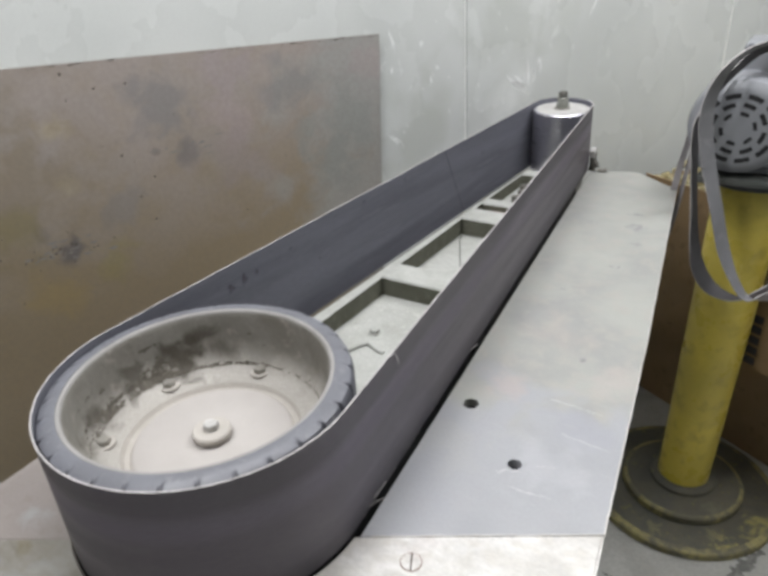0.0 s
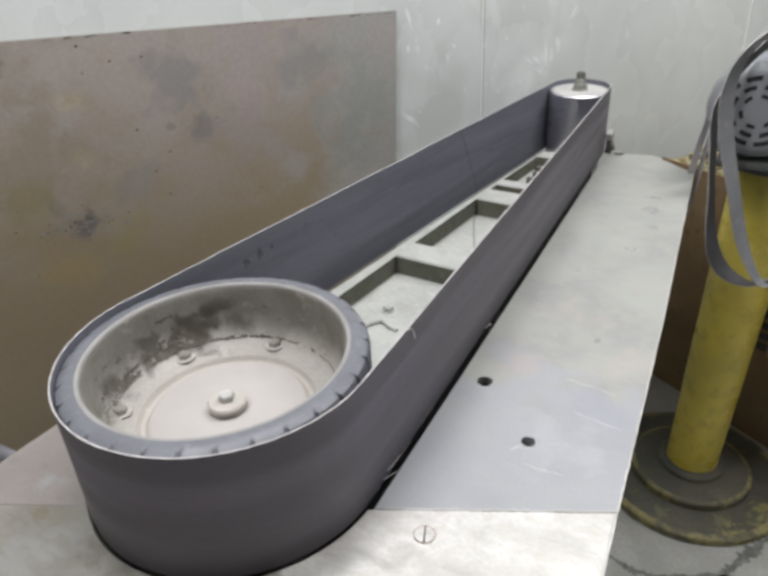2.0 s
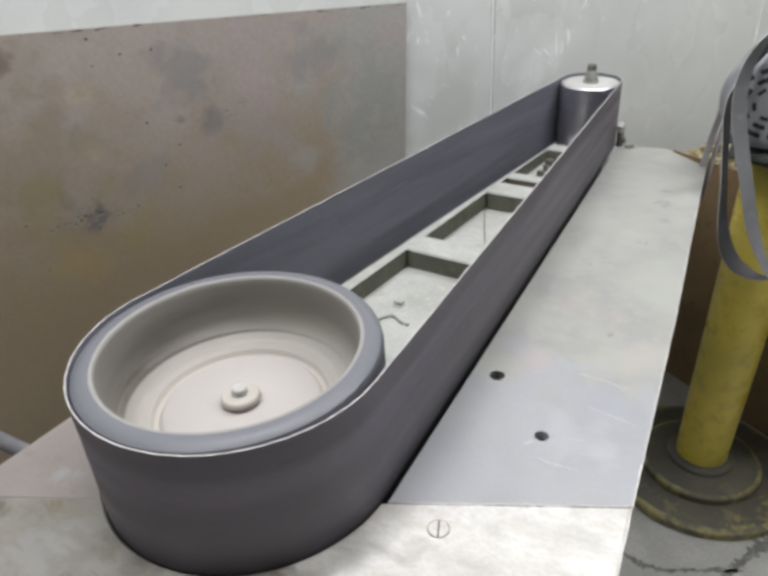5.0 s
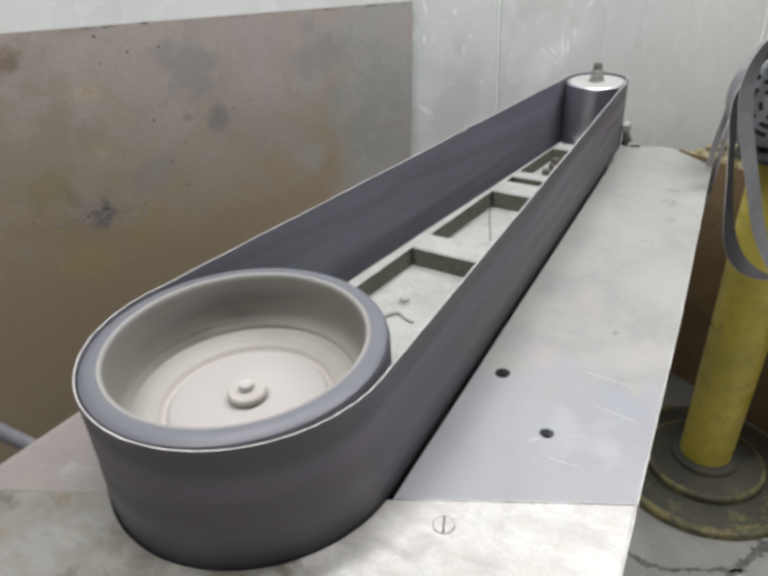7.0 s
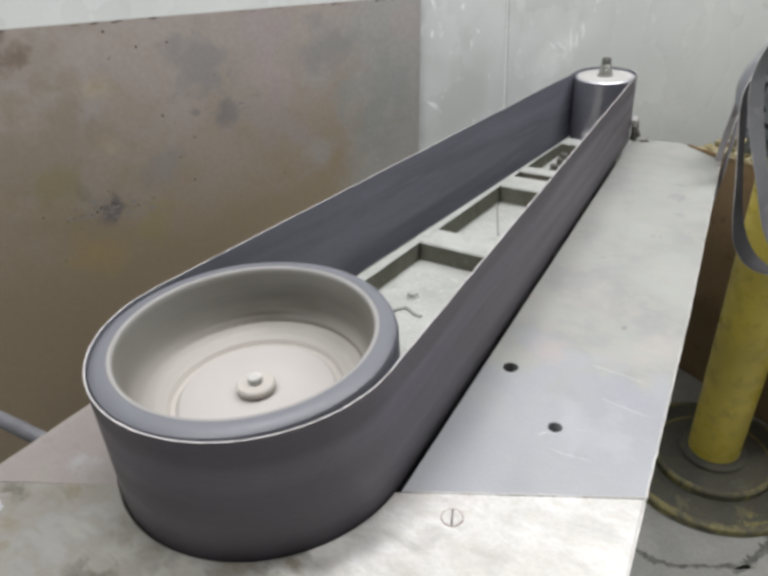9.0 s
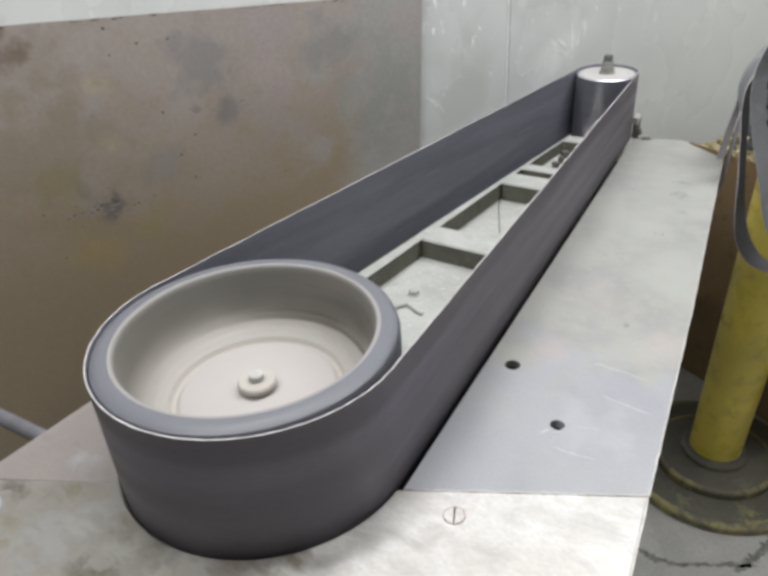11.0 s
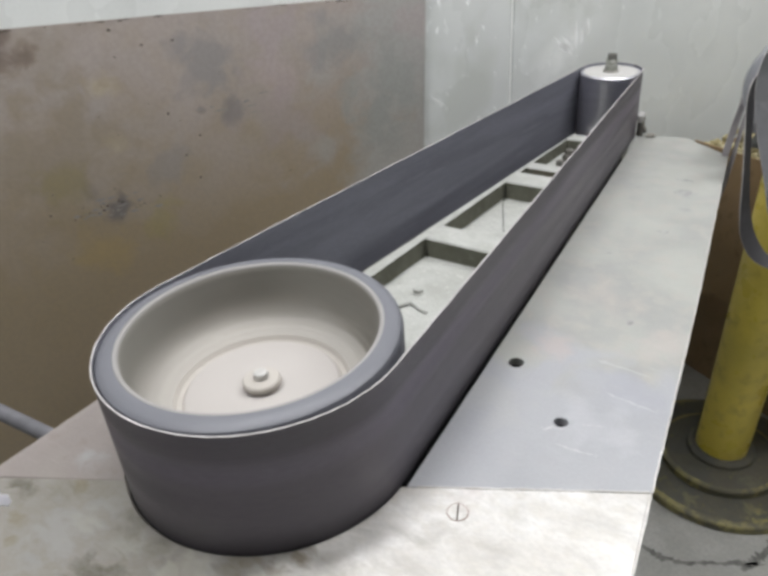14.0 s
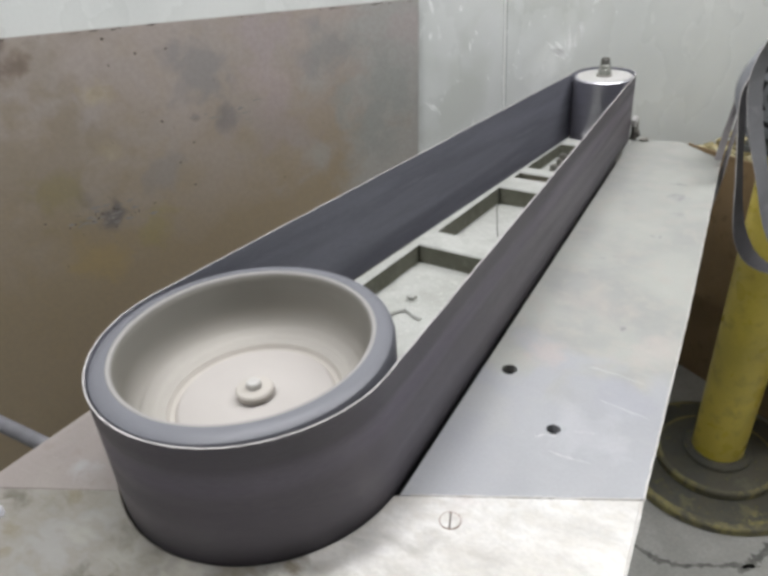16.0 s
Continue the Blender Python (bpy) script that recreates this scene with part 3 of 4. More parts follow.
def build_table():
    t = thing("work_table", "worn bare steel machine table on a dark pedestal", "machine table")
    r = 0.1798
    a1, a0 = joint_circle(r)
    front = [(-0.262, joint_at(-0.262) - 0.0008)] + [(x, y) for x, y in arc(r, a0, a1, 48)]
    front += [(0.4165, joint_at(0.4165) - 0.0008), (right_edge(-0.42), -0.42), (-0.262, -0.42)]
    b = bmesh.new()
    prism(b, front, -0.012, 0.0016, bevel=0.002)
    part("front_plate", b, M_FRONT, t, "scraped steel front plate with dirt and painted light falloff", 30)
    # the side plate, with two holes, along the belt
    g = 0.0075
    rr = WHEEL_R + g
    a1b, a0b = joint_circle(rr)
    off = lambda y: (WHEEL_R + g) / math.cos(LEAN) - math.tan(LEAN) * y
    side = arc(rr, a1b, LEAN, 8) + [(off(0.5), 0.5), (off(1.20), 1.20), (0.082, 1.262), (0.130, 1.280), (0.188, 1.292), (0.2955, 1.2035)]
    side += [(right_edge(0.55) + 0.004, 0.55), (0.4165, joint_at(0.4165) + 0.0008)]
    side[0] = (side[0][0], side[0][1] + 0.001)
    b = bmesh.new()
    holes = [arc(0.0105, 0, 2 * math.pi * 23 / 24, 23, (0.1975, 0.272)), arc(0.0085, 0, 2 * math.pi * 23 / 24, 23, (0.2935, 0.188))]
    prism(b, side, -0.012, 0.0002, holes)
    part("side_plate", b, M_BENCH, t, "grey worn steel side plate with two holes")
    b = bmesh.new()
    rng = random.Random(29)
    tube(b, [(x, joint_at(x) + rng.uniform(-0.0006, 0.0006), 0.0008 + rng.uniform(-0.0005, 0.0005)) for x in [0.196 + 0.0037 * k for k in range(60)]], 0.0011, 6)
    part("joint_burr", b, M_FRONT, t, "bright ragged burr along the joint")
    # pale tubes added along the outer edges in place of their highlight
    for name, (x0, y0), (x1, y1) in (("edge_highlight", (0.4168, joint_at(0.4165)), (0.3730, 0.55)), ("edge_highlight", (0.3726, 0.55), (0.2957, 1.2035)), ("edge_highlight", (0.4165, joint_at(0.4165) - 0.001), (right_edge(-0.42), -0.42))):
        b = bmesh.new()
        tube(b, [(x0 + (x1 - x0) * k / 40 + rng.uniform(-0.0004, 0.0004), y0 + (y1 - y0) * k / 40, -0.0002 + rng.uniform(-0.0004, 0.0004)) for k in range(41)], 0.0012, 6)
        part(name, b, M_FRONT, t, "pale tube standing in for the highlight on the plate edge")
    rear = [(-0.262, joint_at(-0.262) + 0.0008), (-0.262, 0.32), (-0.168, 0.32), (-0.182, 0.05)] + arc(0.182, math.pi, 2 * math.pi + a0 if a0 < 0 else a0, 20)
    b = bmesh.new()
    prism(b, rear, -0.012, 0.0002, bevel=0.0012)
    part("rear_plate", b, M_REAR, t, "dusty grey steel plate beside the wheel", 30)
    b = bmesh.new()
    box(b, -0.22, 0.36, -0.36, 0.46, FLOOR_Z + 0.02, -0.075, 0.01)
    part("pedestal", b, M_PEDESTAL, t)
    b = bmesh.new()
    box(b, -0.27, 0.41, -0.40, 0.50, FLOOR_Z, FLOOR_Z + 0.02, 0.004)
    part("foot_plate", b, M_PEDESTAL, t)
    for x0, x1, y0, y1 in ((-0.24, -0.19, -0.38, 0.30), (0.30, 0.35, -0.38, 0.5), (0.20, 0.25, 0.3, 1.2), (-0.2, 0.33, -0.38, -0.33)):
        b = bmesh.new()
        box(b, x0, x1, y0, y1, -0.075, -0.012, 0.003)
        part("rail", b, M_PEDESTAL, t)
    rng = random.Random(17)
    for x, y, rx, ry in ((0.263, 0.952, 0.022, 0.019), (0.281, 0.870, 0.014, 0.008), (0.244, 1.020, 0.020, 0.007), (0.175, 0.942, 0.009, 0.004), (0.268, 0.758, 0.012, 0.008), (0.209, 0.638, 0.006, 0.004), (0.303, 0.44, 0.005, 0.008)):
        b = bmesh.new()
        n = 22
        b.faces.new([b.verts.new((x + rx * rng.uniform(0.75, 1.15) * math.cos(2 * math.pi * k / n), y + ry * rng.uniform(0.75, 1.15) * math.sin(2 * math.pi * k / n), 0.0004)) for k in range(n)])
        part("smudge", b, M_STAIN, t, "faint grey smudge")
    for (x0, y0), (x1, y1), w in (((0.290, 0.328), (0.365, 0.326), 0.0010), ((0.322, 0.268), (0.388, 0.260), 0.0010), ((0.277, 0.166), (0.302, 0.180), 0.0024), ((0.300, 0.150), (0.352, 0.154), 0.0012), ((0.316, 0.196), (0.340, 0.204), 0.0009)):
        b = bmesh.new()
        d = Vector((x1 - x0, y1 - y0))
        side = Vector((-d.y, d.x)).normalized() * w
        pts = [(Vector((x0, y0)) + d * k / 8 + side * rng.uniform(-1.2, 1.2), rng.uniform(0.2, 1.0) * (k not in (0, 8)) + 0.05) for k in range(9)]
        b.faces.new([b.verts.new((*(q + side * k), 0.0005)) for q, k in pts] + [b.verts.new((*(q - side * k), 0.0005)) for q, k in pts[::-1]])
        part("scratch", b, M_SCUFF, t, "pale scratch")
    for x, y, r in ((0.1975, 0.272, 0.0105), (0.2935, 0.188, 0.0085)):
        b = bmesh.new()
        lathe(b, [(r, 0.0003), (r + 0.0006, 0.0007), (r + 0.0014, 0.0003)], 30, centre=(x, y))
        part("hole_rim", b, M_BENCH, t)
        # closed black tube added below the plate so that the hole stays dark
        b = bmesh.new()
        lathe(b, [(r + 0.0003, -0.004), (r + 0.0003, -0.060), (0.0, -0.060)], 24, centre=(x, y))
        part("hole_blackout", b, M_BLACK, t)
    b = bmesh.new()
    n = 15
    scar = [(-0.203 + 0.020 * rng.uniform(0.6, 1.1) * math.cos(2 * math.pi * k / n), -0.243 + 0.008 * rng.uniform(0.6, 1.1) * math.sin(2 * math.pi * k / n)) for k in range(n)]
    prism(b, scar, -0.001, 0.0024)
    part("weld_scar", b, M_STEEL, t, "small shiny ground spot")
    for x, y, rad, turn in ((0.2515, 0.0025, 0.0108, 114),):
        b = bmesh.new()
        c = pose(x, y, 0, 0, 0, turn)
        prism(b, arc(rad, 0.14, math.pi - 0.14, 14), -0.004, 0.0026)
        prism(b, arc(rad, math.pi + 0.14, 2 * math.pi - 0.14, 14), -0.004, 0.0026)
        lathe(b, [(rad, -0.006), (rad, -0.003), (0, -0.003)], 24)
        bmesh.ops.transform(b, matrix=c, verts=b.verts)
        s = part("screw", b, M_FRONT, t, "flush slotted countersunk screw")
        b = bmesh.new()
        lathe(b, [(rad, 0.001), (rad, 0.0022), (rad + 0.0010, 0.0022), (rad + 0.0010, 0.001)], 32, True)
        bmesh.ops.transform(b, matrix=c, verts=b.verts)
        part("seat_ring", b, M_RUST, s)
        b = bmesh.new()
        box(b, -rad, rad, -0.0008, 0.0008, -0.002, 0.0021)
        bmesh.ops.transform(b, matrix=c, verts=b.verts)
        part("slot", b, M_SPECK, s)


# ---- belt grinder ----
def build_frame():
    t = thing("grinder_frame", "dusty pale grey cast iron frame inside the belt", "machine frame")
    z1, z0 = 0.018, -0.020
    inner = lambda y: -0.0925 + (y - 0.504) * 0.0575
    outer = lambda y: -0.1085 + (y - 0.46) * 0.0835

    def cast(name, outline):
        b = bmesh.new()
        prism(b, outline, z0, z1, bevel=0.003)
        b.normal_update()
        # tops get the dusty colour, side walls the one with painted shade
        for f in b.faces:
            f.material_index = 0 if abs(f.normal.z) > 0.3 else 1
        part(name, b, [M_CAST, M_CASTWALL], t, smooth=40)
    for s in (-1, 1):
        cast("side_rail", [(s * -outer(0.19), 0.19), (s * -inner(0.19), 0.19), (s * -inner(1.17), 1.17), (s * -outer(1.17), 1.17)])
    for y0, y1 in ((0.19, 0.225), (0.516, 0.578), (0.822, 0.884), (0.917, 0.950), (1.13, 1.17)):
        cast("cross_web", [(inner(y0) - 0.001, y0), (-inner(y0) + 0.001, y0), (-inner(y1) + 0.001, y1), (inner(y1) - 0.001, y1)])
    b = bmesh.new()
    prism(b, [(inner(0.2), 0.2), (-inner(0.2), 0.2), (-inner(0.54), 0.54), (inner(0.54), 0.54)], -0.06, -0.0195)
    part("pocket_floor", b, M_CAST, t)
    b = bmesh.new()
    prism(b, [(inner(0.56), 0.56), (-inner(0.56), 0.56), (-inner(0.86), 0.86), (inner(0.86), 0.86)], -0.05, -0.0215)
    part("pocket_floor", b, M_CAST, t)
    b = bmesh.new()
    tube(b, [(-0.0725, 0.8205, 0.004), (-0.0728, 0.8190, -0.0195), (-0.066, 0.795, -0.0207), (-0.037, 0.734, -0.0207), (-0.007, 0.673, -0.0208)], 0.0010, 6)
    part("wire", b, M_PEDESTAL, t, "thin dark wire on the pocket floor")
    b = bmesh.new()
    prism(b, [(inner(0.94), 0.94), (0.06, 0.94), (0.05, 1.15), (inner(1.15), 1.15)], -0.04, -0.012)
    part("pocket_floor", b, M_CAST, t)
    b = bmesh.new()
    prism(b, [(-0.052, 0.885), (-0.004, 0.885), (0.0, 0.918), (-0.048, 0.918)], -0.05, 0.004, bevel=0.003)
    part("adjuster_block", b, M_RUST, t, "small rusty iron adjuster block")
    for x, y, z, r in ((-0.036, 0.397, -0.0195, 0.0090), (-0.028, 1.02, -0.012, 0.009), (-0.035, 1.10, -0.012, 0.011), (-0.03, 1.06, -0.012, 0.007)):
        b = bmesh.new()
        lathe(b, [(0, 0), (r * 1.3, 0), (r * 1.3, 0.0015), (0, 0.0015)], 20)
        hexagon(b, r, 0.0015, 0.008 if y < 0.5 else 0.016)
        bmesh.ops.transform(b, matrix=pose(x, y, z, 0, 0, 17), verts=b.verts)
        part("bolt", b, M_CAST if y < 0.5 else M_DARKBOLT, t)
    b = bmesh.new()
    tube(b, [(-0.052, 0.322, -0.0175), (-0.043, 0.332, -0.0168), (-0.037, 0.345, -0.0160), (-0.027, 0.358, -0.0158), (-0.016, 0.356, -0.0164), (-0.004, 0.349, -0.0162), (0.010, 0.347, -0.0175)], 0.0034, 8)
    part("ridge", b, M_CAST, t, "dust-caked crooked ridge")
    b = bmesh.new()
    prism(b, [(-0.06, 0.24), (0.06, 0.24), (0.05, 0.1), (-0.05, 0.1)], -0.06, -0.02)
    part("hub_bracket", b, M_CAST, t)
    b = bmesh.new()
    lathe(b, [(0, -0.075), (0.05, -0.075), (0.05, -0.01), (0.03, 0.0), (0, 0.0)], 40)
    part("bearing", b, M_CAST, t)
    # added black blocker below the slot, in place of the shade in the gap
    b = bmesh.new()
    edge = lambda y, k: (WHEEL_R + k) / math.cos(LEAN) - math.tan(LEAN) * y
    prism(b, [(edge(0.0, -0.05), 0.0), (edge(0.0, 0.012), 0.0), (edge(1.2, 0.012), 1.2), (edge(1.2, -0.02), 1.2)], -0.096, -0.090)
    prism(b, [(edge(0.0, -0.030), 0.0), (edge(0.0, -0.024), 0.0), (edge(1.2, -0.014), 1.2), (edge(1.2, -0.020), 1.2)], -0.090, 0.001)
    part("gap_blackout", b, M_BLACK, t, "black strips added under the belt to darken the gap")
    b = bmesh.new()
    box(b, -0.055, 0.055, 1.165, 1.285, -0.06, -0.012, 0.004)
    part("idler_bracket", b, M_CAST, t)


def build_wheel():
    t = thing("contact_wheel", "rubber-tyred contact wheel with dusty bolted dish", "wheel", pose(*WHEEL_AT, 0))
    b = bmesh.new()
    lathe(b, [(0, 0.06), (0.020, 0.06), (0.020, 0.0745), (0.0, 0.0745)], 32)
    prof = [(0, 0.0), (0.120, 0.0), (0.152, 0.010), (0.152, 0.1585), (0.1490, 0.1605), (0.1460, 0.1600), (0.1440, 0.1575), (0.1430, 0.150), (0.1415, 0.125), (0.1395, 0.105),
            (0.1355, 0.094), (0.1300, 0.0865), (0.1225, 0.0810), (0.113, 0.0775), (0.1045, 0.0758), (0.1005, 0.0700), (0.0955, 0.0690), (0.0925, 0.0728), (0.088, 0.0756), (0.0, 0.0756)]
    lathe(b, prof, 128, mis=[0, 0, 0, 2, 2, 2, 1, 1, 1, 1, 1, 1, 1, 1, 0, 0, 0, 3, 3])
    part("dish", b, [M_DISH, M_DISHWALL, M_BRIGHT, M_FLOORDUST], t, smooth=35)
    # tyre with a serrated outer edge
    b = bmesh.new()
    n, teeth = 372, 31
    rings = []
    for i in range(n):
        a = 2 * math.pi * i / n
        k = i % (n // teeth)
        cut = k == 0
        ro = 0.1712
        if cut:
            pr = [(0.152, 0.006), (0.1650, 0.006), (0.1660, 0.009), (0.1660, 0.1420), (0.1658, 0.1480), (0.1654, 0.1525), (0.1640, 0.1565), (0.1590, 0.1594), (0.1530, 0.1604), (0.1500, 0.1605)]
        else:
            pr = [(0.152, 0.006), (ro - 0.001, 0.006), (ro, 0.009), (ro, 0.1485), (ro - 0.0012, 0.1528), (0.1682, 0.1562), (0.1632, 0.1586), (0.1580, 0.1600), (0.1530, 0.1604), (0.1500, 0.1605)]
        rings.append([b.verts.new((r * math.cos(a), r * math.sin(a), z)) for r, z in pr])
    for i in range(n):
        p, q = rings[i], rings[(i + 1) % n]
        for k in range(len(p)):
            b.faces.new((p[k], q[k], q[(k + 1) % len(p)], p[(k + 1) % len(p)]))
    part("tyre", b, M_RUBBER, t, "grey rubber tyre with a serrated edge", 35)
    for k in range(6):
        a = radians(103.5 + 56 * k) if k < 3 else radians(103.5 + 168 + 64 * (k - 3))
        c = pose(0.1240 * math.cos(a), 0.1240 * math.sin(a), 0.0795, 0, 0, 31 * k)
        b = bmesh.new()
        lathe(b, [(0, 0), (0.0128, 0), (0.0132, 0.001), (0.0128, 0.0022), (0, 0.0022)], 28)
        bmesh.ops.transform(b, matrix=c, verts=b.verts)
        w = part("washer", b, M_DISH, t, smooth=35)
        b = bmesh.new()
        hexagon(b, 0.0082, 0.0022, 0.0085)
        bmesh.ops.transform(b, matrix=c, verts=b.verts)
        part("bolt_head", b, M_BOLT, w)
    b = bmesh.new()
    lathe(b, [(0, 0.0755), (0.0165, 0.0755), (0.0165, 0.0785), (0.0220, 0.0790), (0.0228, 0.0800), (0.0228, 0.0850), (0.0210, 0.0872), (0.012, 0.0876), (0.0, 0.0874)], 48)
    h = part("hub_washer", b, M_DISH, t, "thick round hub washer", 35)
    b = bmesh.new()
    hexagon(b, 0.0092, 0.0870, 0.0960)
    part("hub_bolt", b, M_CAP, h)
    # dirt and painted shade on the dish wall; dust caked between wall and floor
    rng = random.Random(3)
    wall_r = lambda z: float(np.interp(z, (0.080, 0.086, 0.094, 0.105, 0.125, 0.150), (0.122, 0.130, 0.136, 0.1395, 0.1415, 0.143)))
    # dark patches: dirt, plus the shade of the back-left wall painted on
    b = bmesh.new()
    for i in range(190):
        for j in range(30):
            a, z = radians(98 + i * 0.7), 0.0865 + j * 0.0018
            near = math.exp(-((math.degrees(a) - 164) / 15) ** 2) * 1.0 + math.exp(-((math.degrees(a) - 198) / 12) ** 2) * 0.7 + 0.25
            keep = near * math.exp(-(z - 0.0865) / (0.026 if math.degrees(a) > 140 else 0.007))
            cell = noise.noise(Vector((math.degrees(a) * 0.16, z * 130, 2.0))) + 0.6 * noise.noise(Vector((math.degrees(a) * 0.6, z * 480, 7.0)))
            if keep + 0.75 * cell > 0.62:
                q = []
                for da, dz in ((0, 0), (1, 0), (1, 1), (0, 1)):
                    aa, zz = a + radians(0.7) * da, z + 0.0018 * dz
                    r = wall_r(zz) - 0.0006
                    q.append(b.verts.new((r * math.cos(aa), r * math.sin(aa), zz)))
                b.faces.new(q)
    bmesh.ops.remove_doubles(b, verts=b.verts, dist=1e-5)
    tagged(part("dirt_and_shade", b, M_DIRT_SHADE, t, "dark dirt and painted shade on the dish wall"), kind="stuff")
    for a0, wid, n, spread, size in ((160, 9, 130, 0.010, 0.0027), (192, 11, 80, 0.008, 0.0024), (118, 28, 130, 0.0016, 0.0024), (214, 6, 40, 0.005, 0.0022), (60, 18, 50, 0.002, 0.0018)):
        b = bmesh.new()
        for _ in range(n):
            a = radians(rng.gauss(a0, wid * 0.6))
            zz = 0.0855 + abs(rng.gauss(0, spread))
            r = wall_r(zz) + 0.0005
            sz = size * rng.uniform(0.4, 1.2)
            got = bmesh.ops.create_icosphere(b, subdivisions=1, radius=1.0)
            out, tan = Vector((math.cos(a), math.sin(a), 0)), Vector((-math.sin(a), math.cos(a), 0))
            for v in got["verts"]:
                k = rng.uniform(0.7, 1.2)
                v.co = out * (r + v.co.x * sz * 0.55 * k) + tan * (v.co.y * sz * 1.7 * k) + Vector((0, 0, zz + v.co.z * sz * k))
        tagged(part("dust_clumps", b, M_CAKED, t, "dark caked grinding dust in the wheel"), kind="stuff")
    return t


def build_idler():
    t = thing("idler_roller", "plain turned steel idler roller with axle bolt", "roller", pose(0, AXLES, 0))
    b = bmesh.new()
    r = IDLER_R - BELT_T - 0.0002
    lathe(b, [(0, -0.010), (r - 0.004, -0.010), (r, -0.006), (r, 0.1525), (r - 0.002, 0.1548), (r - 0.006, 0.1550), (0.0, 0.1550)], 96)
    drum = part("drum", b, M_STEEL, t, smooth=35)
    b = bmesh.new()
    lathe(b, [(0.0, 0.1549), (r - 0.007, 0.1549), (r - 0.008, 0.1556), (0.020, 0.1556), (0.0, 0.1556)], 64)
    part("cap", b, M_CAP, drum, "dusty pale metal end cap", 35)
    b = bmesh.new()
    lathe(b, [(0, 0.1557), (0.019, 0.1557), (0.019, 0.159), (0, 0.159)], 32)
    w = part("axle_washer", b, M_BOLT, t, smooth=35)
    b = bmesh.new()
    hexagon(b, 0.0155, 0.159, 0.173)
    hexagon(b, 0.0140, 0.1735, 0.183, pose(0, 0, 0, 0, 0, 22))
    part("axle_nut", b, M_NUT, w)
    b = bmesh.new()
    lathe(b, [(0, 0.183), (0.0108, 0.183), (0.0108, 0.194), (0.009, 0.197), (0, 0.197)], 20)
    part("stud", b, M_DARKBOLT, w, smooth=35)
    return t, drum


RUN = math.sqrt(AXLES ** 2 - (WHEEL_R - IDLER_R) ** 2)
ARC_I, ARC_W = IDLER_R * (math.pi - 2 * LEAN), WHEEL_R * (math.pi + 2 * LEAN)
LOOP = 2 * RUN + ARC_I + ARC_W


def on_loop(s, inset=0.0):
    """Place and heading (degrees) at s along the belt, from the end of its turn on the wheel."""
    s %= LOOP
    c, d = math.cos(LEAN), math.sin(LEAN)
    if s < RUN:
        a = LEAN
        x, y = WHEEL_R * c - d * s, WHEEL_R * d + c * s
    elif s < RUN + ARC_I:
        a = LEAN + (s - RUN) / IDLER_R
        x, y = IDLER_R * math.cos(a), AXLES + IDLER_R * math.sin(a)
    elif s < 2 * RUN + ARC_I:
        k = s - RUN - ARC_I
        a = math.pi - LEAN
        x, y = -IDLER_R * c - d * k, AXLES + IDLER_R * d - c * k
    else:
        a = math.pi - LEAN + (s - 2 * RUN - ARC_I) / WHEEL_R
        x, y = WHEEL_R * math.cos(a), WHEEL_R * math.sin(a)
    return x - inset * math.cos(a), y - inset * math.sin(a), math.degrees(a)


